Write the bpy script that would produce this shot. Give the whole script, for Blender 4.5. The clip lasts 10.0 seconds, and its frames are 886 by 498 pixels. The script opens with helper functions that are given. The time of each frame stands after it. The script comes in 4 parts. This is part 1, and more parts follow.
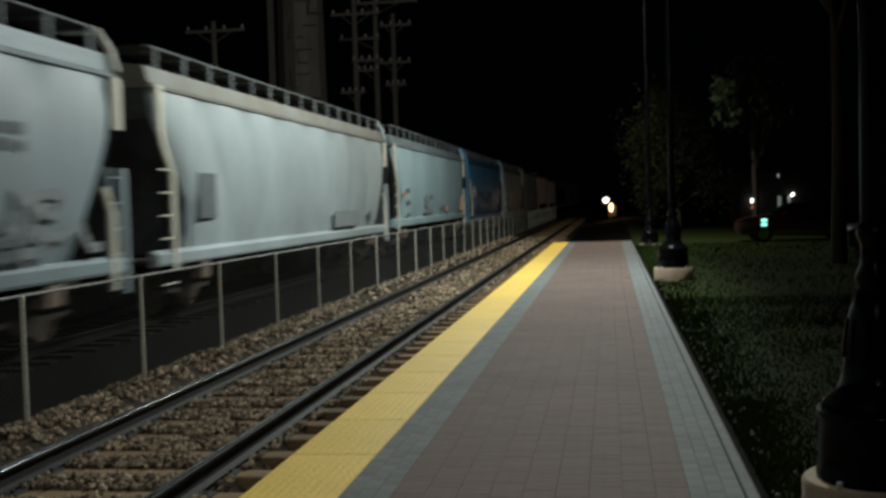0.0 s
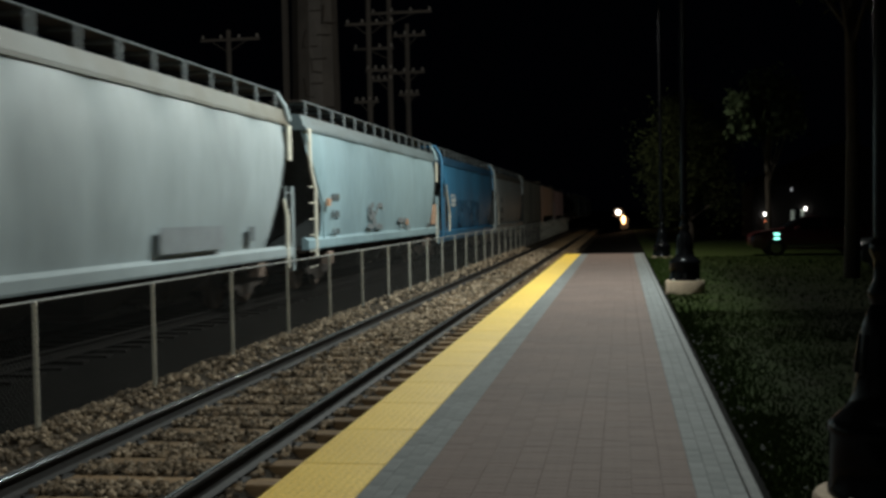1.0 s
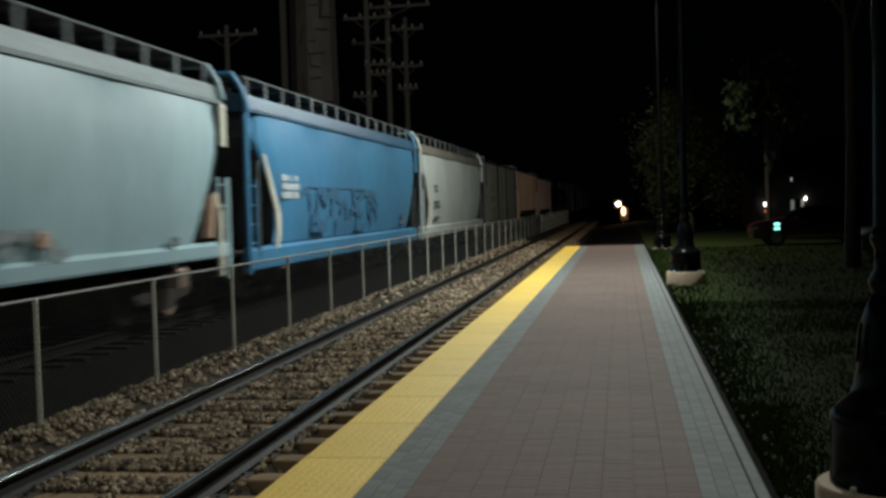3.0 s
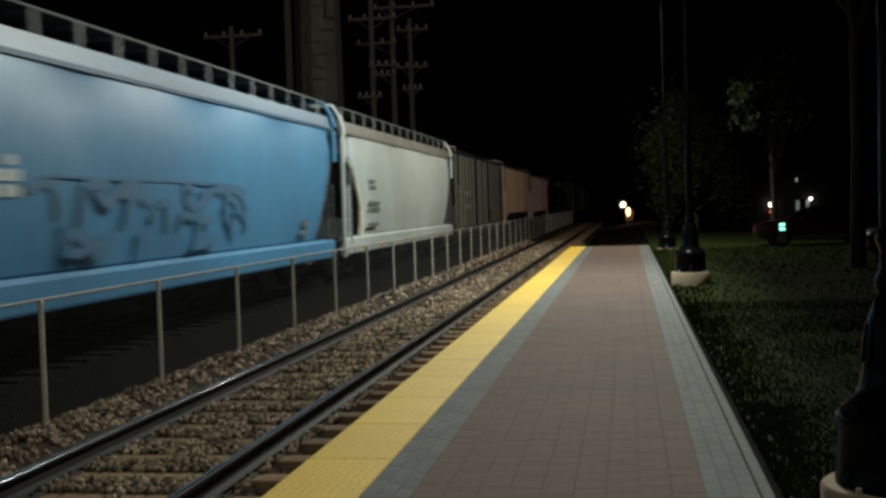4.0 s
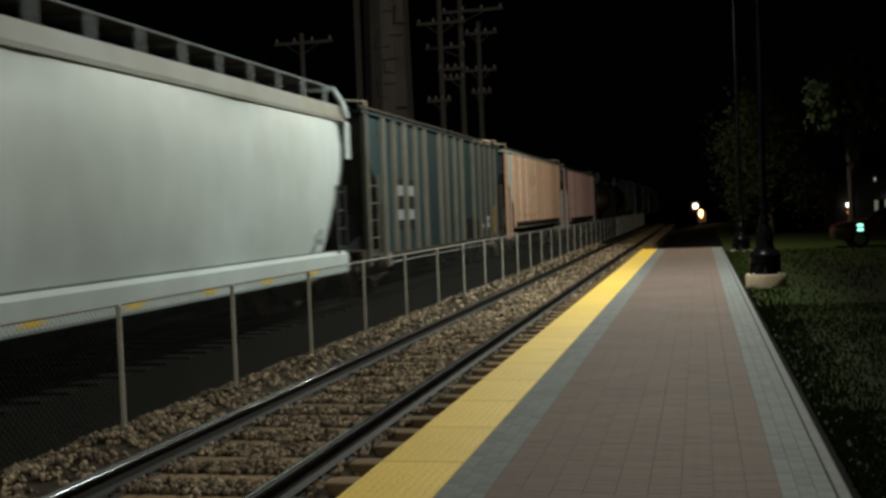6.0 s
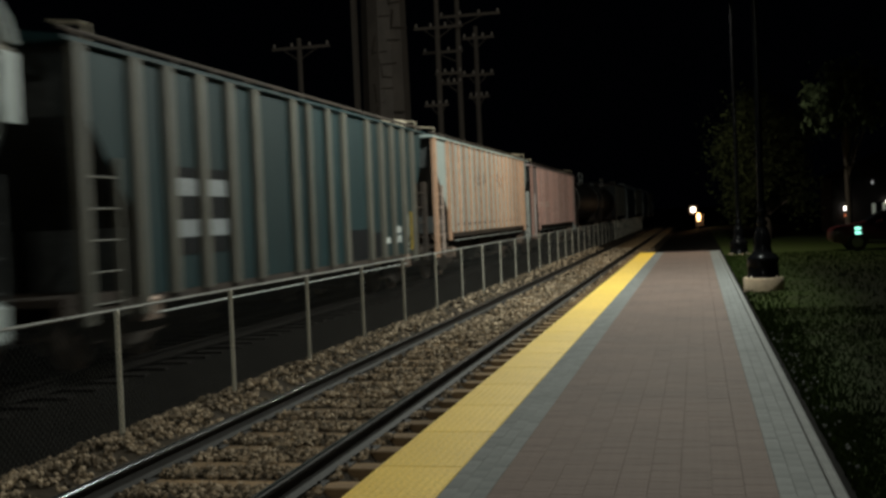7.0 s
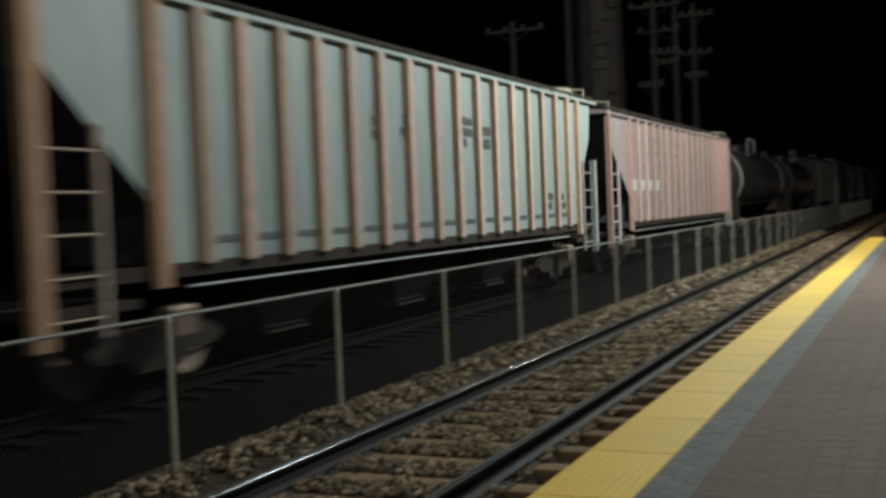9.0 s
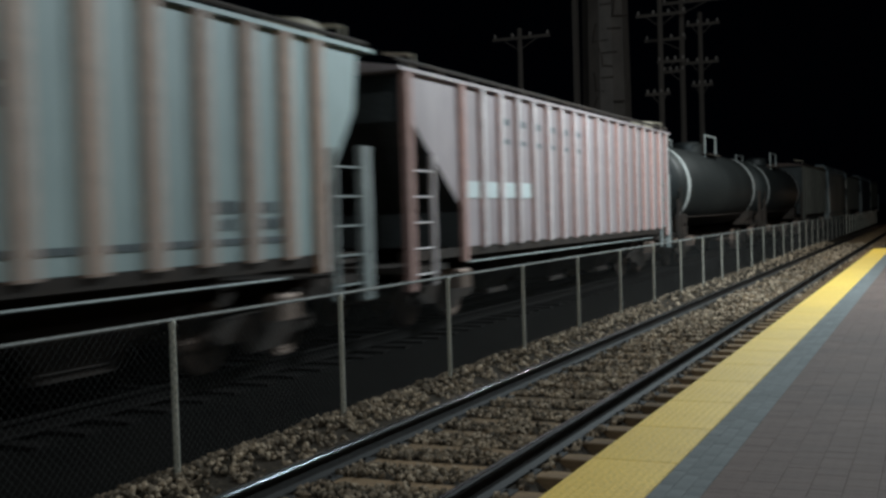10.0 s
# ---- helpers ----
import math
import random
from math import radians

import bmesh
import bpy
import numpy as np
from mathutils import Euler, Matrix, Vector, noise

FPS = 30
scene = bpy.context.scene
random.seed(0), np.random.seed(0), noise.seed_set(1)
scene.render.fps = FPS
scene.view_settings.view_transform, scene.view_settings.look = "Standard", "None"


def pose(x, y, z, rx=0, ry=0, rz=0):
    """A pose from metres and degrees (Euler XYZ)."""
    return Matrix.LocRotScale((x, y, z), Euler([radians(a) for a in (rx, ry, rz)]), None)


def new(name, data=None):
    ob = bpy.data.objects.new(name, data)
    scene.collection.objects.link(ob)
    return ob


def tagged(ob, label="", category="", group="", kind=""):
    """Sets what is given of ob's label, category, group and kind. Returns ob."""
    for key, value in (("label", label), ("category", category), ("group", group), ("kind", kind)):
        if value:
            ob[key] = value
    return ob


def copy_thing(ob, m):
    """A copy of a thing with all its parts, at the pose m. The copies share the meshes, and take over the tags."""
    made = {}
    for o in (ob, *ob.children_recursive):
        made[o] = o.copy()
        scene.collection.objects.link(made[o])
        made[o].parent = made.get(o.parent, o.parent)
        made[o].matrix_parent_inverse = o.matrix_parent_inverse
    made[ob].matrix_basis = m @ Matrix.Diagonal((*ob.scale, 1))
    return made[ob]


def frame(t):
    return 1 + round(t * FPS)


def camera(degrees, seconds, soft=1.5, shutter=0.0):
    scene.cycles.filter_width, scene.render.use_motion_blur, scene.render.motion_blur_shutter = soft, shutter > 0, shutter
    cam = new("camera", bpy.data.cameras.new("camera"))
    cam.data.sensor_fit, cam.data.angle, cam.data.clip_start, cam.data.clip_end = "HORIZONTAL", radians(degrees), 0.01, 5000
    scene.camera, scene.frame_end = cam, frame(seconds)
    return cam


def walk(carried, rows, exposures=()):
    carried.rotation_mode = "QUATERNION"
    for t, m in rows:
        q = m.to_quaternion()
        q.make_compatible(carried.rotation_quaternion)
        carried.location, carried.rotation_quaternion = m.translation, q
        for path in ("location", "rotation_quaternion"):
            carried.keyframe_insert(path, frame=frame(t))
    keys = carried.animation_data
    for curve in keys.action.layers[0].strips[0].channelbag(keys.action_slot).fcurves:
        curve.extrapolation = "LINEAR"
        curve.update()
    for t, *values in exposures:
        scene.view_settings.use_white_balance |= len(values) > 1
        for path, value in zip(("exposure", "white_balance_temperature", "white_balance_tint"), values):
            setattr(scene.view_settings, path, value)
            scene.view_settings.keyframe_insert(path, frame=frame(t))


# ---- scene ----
# x to the right of the track, y along it, z up; the platform's top is z = 0
RAIL_TOP = -0.18
EYE = (0.0, 0.0, 1.73)
cam = camera(43.8, 10.0, soft=2.9, shutter=0.9)
# seconds, turn to the left, tilt, lean
VIEWS = [
    (0, 8.66, -2.43, -1.73),
    (0.5, 8.03, -1.98, -1.22),
    (1, 9.25, -1.88, -1.12),
    (1.5, 9.94, -2.22, -1.51),
    (2, 9.66, -2.53, -1.72),
    (2.5, 9.20, -2.26, -1.69),
    (4, 9.52, -2.18, -1.74),
    (4.5, 9.58, -2.12, -1.79),
    (5, 11.16, -2.30, -1.80),
    (5.5, 13.08, -2.05, -2.07),
    (7, 13.04, -1.65, -2.40),
    (7.5, 13.14, -1.61, -2.28),
    (8, 13.58, -1.99, -2.16),
    (8.4, 16.00, -1.84, -2.46),
    (8.5, 18.18, -2.37, -2.79),
    (9, 24.04, -2.11, -2.32),
    (9.2, 25.26, -2.36, -2.04),
    (9.5, 24.32, -1.92, -1.52),
    (10, 24.27, -1.78, -1.68),
]
walk(cam, [(t, pose(*EYE, 90 + tilt, 0, turn) @ pose(0, 0, 0, 0, 0, lean)) for t, turn, tilt, lean in VIEWS],
     [(0.0, -0.03, 6500, 10), (2.7, -0.03, 6500, 10), (4.5, -0.03, 7150, 10), (7.5, -0.12, 6850, 10), (8.4, -0.17, 6500, 10), (9.2, 0.02, 6600, 10), (10.0, -0.03, 5800, 10)])

# ---- world and light: a dark night, lit by the platform lamps ----
world = bpy.data.worlds.new("night")
world.use_nodes = True
world.node_tree.nodes["Background"].inputs[0].default_value = (0.30, 0.45, 0.9, 1)
world.node_tree.nodes["Background"].inputs[1].default_value = 0.0006
scene.world = world

LAMP_Y = (-11.2, 6.6, 24.45, 42.3)
LAMP_X = (1.49, 1.49, 1.335, 1.47)
LAMP_Z = (-0.11, -0.06, 0.04, -0.20)
LAMP_W = (950, 820, 6700, 3600)
LAMP_C = ((0.86, 1.0, 0.98), (0.95, 1.0, 0.92), (0.88, 1.0, 0.97), (0.99, 1.0, 0.88))
LAMP_H = 10.6


def point_lamp(name, at, watts, colour, radius=0.12):
    data = bpy.data.lights.new(name, "POINT")
    data.energy, data.color, data.shadow_soft_size = watts, colour, radius
    ob = new(name, data)
    ob.location = at
    return ob


for x, y, z, w, c in zip(LAMP_X, LAMP_Y, LAMP_Z, LAMP_W, LAMP_C):
    point_lamp("lamp_light", (x - 1.25, y, z + LAMP_H - 0.30), w, c, 0.03)
point_lamp("signal_light", (0.12, 99.3, 0.9), 50, (1.0, 0.60, 0.30), 0.1)


# ---- materials ----
def material(name, base, second=None, rough=0.7, metal=0.0, scale=6.0, fine=60.0, bump=0.3, amount=0.6, stretch=(1, 1, 1),
             spread=0.0, emit=None, strength=0.0, coat=0.0, spec=0.5, grain=0.2):
    """Two scales of variation between two colours, with relief; spread varies it from piece to piece."""
    m = bpy.data.materials.new(name)
    m.use_nodes = True
    n, l = m.node_tree.nodes, m.node_tree.links
    b = n["Principled BSDF"]
    b.inputs["Roughness"].default_value, b.inputs["Metallic"].default_value = rough, metal
    b.inputs["Coat Weight"].default_value, b.inputs["Specular IOR Level"].default_value = coat, spec
    if emit:
        b.inputs["Base Color"].default_value = (*base, 1)
        b.inputs["Emission Color"].default_value, b.inputs["Emission Strength"].default_value = (*emit, 1), strength
        return m
    second = second or tuple(c * 0.6 for c in base)
    co = n.new("ShaderNodeTexCoord")
    mp = n.new("ShaderNodeMapping")
    mp.inputs["Scale"].default_value = stretch
    l.new(co.outputs["Object"], mp.inputs["Vector"])
    big, small = n.new("ShaderNodeTexNoise"), n.new("ShaderNodeTexNoise")
    for tex, s, d in ((big, scale, 5), (small, fine, 4)):
        tex.inputs["Scale"].default_value, tex.inputs["Detail"].default_value = s, d
        l.new(mp.outputs["Vector"], tex.inputs["Vector"])
    ramp = n.new("ShaderNodeMapRange")
    ramp.inputs["From Min"].default_value, ramp.inputs["From Max"].default_value = 0.35, 0.68
    ramp.inputs["To Max"].default_value = amount
    l.new(big.outputs["Fac"], ramp.inputs["Value"])
    mix = n.new("ShaderNodeMix")
    mix.data_type = "RGBA"
    mix.inputs["A"].default_value, mix.inputs["B"].default_value = (*base, 1), (*second, 1)
    l.new(ramp.outputs["Result"], mix.inputs["Factor"])
    hsv = n.new("ShaderNodeHueSaturation")
    l.new(mix.outputs["Result"], hsv.inputs["Color"])
    val = n.new("ShaderNodeMapRange")
    val.inputs["From Min"].default_value, val.inputs["From Max"].default_value = 0.3, 0.7
    val.inputs["To Min"].default_value, val.inputs["To Max"].default_value = 1 - grain, 1 + grain
    l.new(small.outputs["Fac"], val.inputs["Value"])
    last = val.outputs["Result"]
    if spread:
        info, geo = n.new("ShaderNodeObjectInfo"), n.new("ShaderNodeNewGeometry")
        add = n.new("ShaderNodeMath")
        add.operation = "ADD"
        l.new(info.outputs["Random"], add.inputs[0])
        l.new(geo.outputs["Random Per Island"], add.inputs[1])
        fr = n.new("ShaderNodeMath")
        fr.operation = "FRACT"
        l.new(add.outputs[0], fr.inputs[0])
        rng = n.new("ShaderNodeMapRange")
        rng.inputs["To Min"].default_value, rng.inputs["To Max"].default_value = 1 - spread, 1 + spread
        l.new(fr.outputs[0], rng.inputs["Value"])
        mul = n.new("ShaderNodeMath")
        mul.operation = "MULTIPLY"
        l.new(last, mul.inputs[0])
        l.new(rng.outputs["Result"], mul.inputs[1])
        last = mul.outputs[0]
    l.new(last, hsv.inputs["Value"])
    l.new(hsv.outputs["Color"], b.inputs["Base Color"])
    if bump:
        bp = n.new("ShaderNodeBump")
        bp.inputs["Strength"].default_value, bp.inputs["Distance"].default_value = bump, 0.01
        l.new(small.outputs["Fac"], bp.inputs["Height"])
        l.new(bp.outputs["Normal"], b.inputs["Normal"])
    return m


DRIP = (1.0, 0.62, 0.16)
M = {
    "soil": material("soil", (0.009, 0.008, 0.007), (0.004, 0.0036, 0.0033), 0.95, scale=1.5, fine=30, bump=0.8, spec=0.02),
    "ballast": material("ballast", (0.34, 0.26, 0.18), (0.14, 0.104, 0.075), 0.9, scale=3, fine=40, bump=0.8, spread=0.85, spec=0.15),
    "bed": material("ballast_bed", (0.065, 0.05, 0.037), (0.022, 0.018, 0.014), 0.95, scale=12, fine=35, bump=1.0, amount=0.9, spec=0.05),
    "tie": material("tie_wood", (0.24, 0.155, 0.085), (0.10, 0.068, 0.042), 0.9, scale=4, fine=30, stretch=(0.3, 3, 3), spread=0.35, spec=0.15),
    "rail": material("rail_rust", (0.032, 0.027, 0.024), (0.02, 0.016, 0.014), 0.75, 0.3, scale=5, fine=60),
    "railtop": material("rail_polished", (0.22, 0.23, 0.24), (0.13, 0.135, 0.14), 0.17, 1.0, scale=8, fine=90, bump=0.03),
    "yellow": material("yellow_tile", (0.82, 0.53, 0.065), (0.72, 0.45, 0.06), 0.6, scale=2, fine=40, bump=0.2, spread=0.05),
    "dullyellow": material("dull_yellow_paint", (0.30, 0.20, 0.02), (0.2, 0.13, 0.02), 0.8, scale=4, fine=40, bump=0.1, spec=0.1),
    "brick": material("brick_paver", (0.155, 0.107, 0.090), (0.113, 0.083, 0.072), 0.85, scale=0.9, fine=60, spread=0.055, spec=0.2),
    "greybrick": material("grey_paver", (0.175, 0.18, 0.175), (0.125, 0.128, 0.125), 0.85, scale=3, fine=90, spread=0.10, spec=0.2),
    "joint": material("sand_joint", (0.15, 0.112, 0.098), (0.12, 0.092, 0.08), 0.95, scale=4, fine=120),
    "concrete": material("concrete", (0.46, 0.34, 0.23), (0.33, 0.25, 0.18), 0.9, scale=4, fine=50),
    "kerb": material("concrete_kerb", (0.17, 0.17, 0.163), (0.10, 0.10, 0.097), 0.9, scale=4, fine=50),
    "grass": material("grass", (0.019, 0.032, 0.005), (0.024, 0.034, 0.008), 0.8, scale=1.5, fine=20, spread=0.2, spec=0.1),
    "turf": material("turf", (0.024, 0.038, 0.008), (0.028, 0.030, 0.013), 0.95, scale=1.2, fine=25, bump=0.8, amount=0.9, spec=0.03),
    "galv": material("galvanised_steel", (0.74, 0.69, 0.57), (0.56, 0.52, 0.43), 0.5, 0.0, scale=3, fine=40, bump=0.1),
    "dullgalv": material("dull_galvanised_steel", (0.27, 0.26, 0.235), (0.17, 0.165, 0.15), 0.6, scale=3, fine=40, bump=0.1),
    "wire": material("fence_wire", (0.07, 0.068, 0.063), (0.045, 0.044, 0.041), 0.7, 0.3, scale=3, fine=40, bump=0),
    "blackiron": material("black_iron", (0.003, 0.003, 0.0035), (0.006, 0.006, 0.0065), 0.2, scale=3, fine=60, bump=0.03, spec=0.11),
    # dark car ends: the shade between cars is put into this colour
    "gapshade": material("gap_shade_paint", (0.07, 0.075, 0.075), (0.035, 0.036, 0.036), 0.8, scale=1.5, fine=12, spec=0.2),
    "dark": material("dark_steel", (0.05, 0.042, 0.037), (0.075, 0.052, 0.04), 0.85, 0.2, scale=3, fine=30, spec=0.15),
    "wheel": material("wheel_steel", (0.30, 0.215, 0.17), (0.14, 0.10, 0.08), 0.6, 0.6, scale=4, fine=30),
    "grey": material("grey_paint", (0.285, 0.345, 0.37), (0.175, 0.205, 0.215), 0.52, scale=0.9, fine=9, stretch=DRIP, bump=0.05, grain=0.09, amount=0.65),
    "greywhite": material("white_grey_paint", (0.36, 0.41, 0.42), (0.235, 0.265, 0.27), 0.52, scale=0.9, fine=9, stretch=DRIP, bump=0.05, grain=0.09, amount=0.65),
    "paleblue": material("pale_blue_paint", (0.33, 0.46, 0.50), (0.23, 0.33, 0.37), 0.52, scale=0.8, fine=9, stretch=DRIP, bump=0.05, grain=0.09, amount=0.65),
    "blue": material("blue_paint", (0.055, 0.225, 0.40), (0.05, 0.155, 0.28), 0.45, scale=0.9, fine=9, stretch=DRIP, bump=0.05, grain=0.09, amount=0.65),
    "offwhite": material("off_white_paint", (0.51, 0.57, 0.57), (0.37, 0.40, 0.38), 0.52, scale=0.8, fine=9, stretch=DRIP, bump=0.05, grain=0.09, amount=0.65),
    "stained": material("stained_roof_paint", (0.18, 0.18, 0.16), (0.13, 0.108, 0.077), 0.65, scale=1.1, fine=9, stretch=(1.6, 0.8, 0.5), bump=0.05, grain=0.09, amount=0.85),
    "green": material("dull_green_paint", (0.008, 0.030, 0.034), (0.005, 0.017, 0.019), 0.7, scale=0.9, fine=9, stretch=DRIP, spec=0.2, bump=0.05, grain=0.09, amount=0.85),
    "greenrib": material("tan_stained_rib", (0.105, 0.097, 0.076), (0.068, 0.062, 0.048), 0.7, scale=0.9, fine=9, stretch=DRIP, bump=0.05, spread=0.15),
    "sage": material("sage_grey_paint", (0.42, 0.49, 0.47), (0.26, 0.31, 0.305), 0.6, scale=0.8, fine=9, stretch=DRIP, bump=0.05, grain=0.09, amount=0.85),
    "rust": material("rust_stained_rib", (0.56, 0.44, 0.38), (0.50, 0.33, 0.25), 0.75, scale=0.6, fine=9, stretch=(1.6, 1.6, 0.5), spread=0.18),
    "pink": material("pinkish_grey_paint", (0.43, 0.35, 0.35), (0.30, 0.235, 0.23), 0.6, scale=0.9, fine=9, stretch=DRIP, bump=0.05, grain=0.09, amount=0.85),
    "orangerust": material("orange_rust", (0.50, 0.28, 0.17), (0.45, 0.29, 0.21), 0.8, scale=0.9, fine=12, stretch=(1.6, 1.6, 0.5), spread=0.2),
    "redrust": material("red_rust", (0.52, 0.29, 0.24), (0.46, 0.31, 0.28), 0.8, scale=0.9, fine=12, stretch=(1.6, 1.6, 0.5), spread=0.2),
    # roof and roof walk colours, darker than the car sides
    "paleroof": material("darker_pale_roof_paint", (0.15, 0.195, 0.21), (0.095, 0.12, 0.125), 0.6, scale=1.1, fine=9, stretch=(1.6, 0.3, 1.6), bump=0.05, grain=0.12, amount=0.9),
    "walkgrey": material("dark_roof_walk_steel", (0.13, 0.145, 0.15), (0.07, 0.075, 0.075), 0.75, scale=2, fine=20, spread=0.3),
    "blueroof": material("darker_blue_roof_paint", (0.028, 0.10, 0.185), (0.022, 0.065, 0.115), 0.5, scale=1.1, fine=9, stretch=(1.6, 0.25, 1.6), bump=0.05, grain=0.12, amount=0.9),
    "pinkrib": material("pale_rib", (0.78, 0.70, 0.69), (0.60, 0.45, 0.41), 0.6, scale=0.45, fine=9, stretch=(1.6, 1.6, 0.4), spread=0.12),
    "tank": material("black_tank_paint", (0.012, 0.014, 0.014), (0.025, 0.028, 0.027), 0.55, scale=1.2, fine=9, stretch=DRIP, grain=0.09, amount=0.85),
    "band": material("pale_band_paint", (0.42, 0.44, 0.42), (0.25, 0.26, 0.25), 0.6, scale=2, fine=30),
    "brown": material("brown_paint", (0.075, 0.046, 0.034), (0.05, 0.033, 0.026), 0.7, scale=0.9, fine=9, stretch=DRIP, grain=0.09, amount=0.85),
    "soot": material("black_patch_paint", (0.006, 0.007, 0.008), (0.012, 0.012, 0.013), 0.8, scale=3, fine=30, bump=0, spec=0.1),
    "stencil": material("dark_stencil_paint", (0.085, 0.10, 0.105), (0.15, 0.165, 0.17), 0.7, scale=4, fine=40, bump=0),
    "bluescrawl": material("dark_blue_spray", (0.035, 0.13, 0.24), (0.03, 0.09, 0.15), 0.6, scale=3, fine=30, bump=0),
    "greyscrawl": material("grey_spray", (0.24, 0.26, 0.27), (0.16, 0.17, 0.18), 0.6, scale=3, fine=30, bump=0),
    "white": material("white_marking", (0.70, 0.72, 0.70), (0.5, 0.52, 0.5), 0.6, scale=4, fine=40, bump=0),
    "tan": material("tan_hatch", (0.42, 0.36, 0.27), (0.28, 0.22, 0.16), 0.7, scale=3, fine=40),
    "poleswood": material("pole_wood", (0.075, 0.06, 0.05), (0.047, 0.038, 0.032), 0.9, scale=3, fine=40, stretch=(3, 3, 0.4)),
    # near-black for the far track: the train's shade put into its colour
    "trackshade": material("shade_dark_track", (0.014, 0.012, 0.011), (0.009, 0.008, 0.007), 0.9, scale=4, fine=30, spec=0.03),
    "steelpole": material("weathered_steel", (0.092, 0.075, 0.064), (0.05, 0.04, 0.035), 0.7, 0.2, scale=1.2, fine=20, stretch=(1.5, 1.5, 0.6)),
    "porcelain": material("porcelain", (0.3, 0.26, 0.23), rough=0.3, scale=5, bump=0),
    "bark": material("bark", (0.07, 0.056, 0.045), (0.04, 0.032, 0.026), 0.95, scale=6, fine=40, stretch=(1, 1, 0.3), bump=1.0, spec=0.1),
    "leaf": material("leaf", (0.030, 0.034, 0.013), (0.022, 0.026, 0.010), 0.9, scale=0.8, fine=10, spread=0.25, bump=0, spec=0.04),
    "leafpale": material("pale_leaf", (0.06, 0.08, 0.04), (0.045, 0.058, 0.03), 0.9, scale=0.8, fine=10, spread=0.25, bump=0, spec=0.04),
    "carpaint": material("dark_red_paint", (0.07, 0.012, 0.014), (0.05, 0.01, 0.012), 0.3, scale=3, fine=40, bump=0, coat=0.6),
    "darkpaint": material("dark_blue_grey_paint", (0.03, 0.036, 0.045), (0.022, 0.026, 0.032), 0.3, scale=3, fine=40, bump=0, coat=0.6),
    "redlight": material("red_lamp_glass", (1, 0.3, 0.2), emit=(1.0, 0.25, 0.10), strength=1.0),
    "dimlight": material("dim_lamp_glass", (0.8, 0.8, 0.8), emit=(0.9, 0.95, 1.0), strength=0.25),
    "chrome": material("chrome", (0.7, 0.7, 0.7), (0.6, 0.6, 0.6), 0.2, 1.0, bump=0),
    "glass": material("dark_glass", (0.01, 0.012, 0.014), (0.012, 0.014, 0.016), 0.05, bump=0),
    "rubber": material("rubber", (0.02, 0.02, 0.02), rough=0.9),
    "siding": material("house_siding", (0.03, 0.027, 0.026), (0.022, 0.02, 0.019), 0.8, scale=2, fine=30),
    "whitelight": material("white_signal_glass", (1, 1, 1), emit=(1.0, 0.97, 0.9), strength=6),
    "warmlight": material("warm_signal_glass", (1, 0.8, 0.5), emit=(1.0, 0.62, 0.28), strength=4),
    "greenlight": material("greenish_lamp_glass", (0.5, 1, 0.85), emit=(0.30, 1.0, 0.80), strength=2.2),
    "windowlight": material("lit_window", (0.8, 0.9, 0.8), emit=(0.75, 0.85, 0.75), strength=0.12),
}


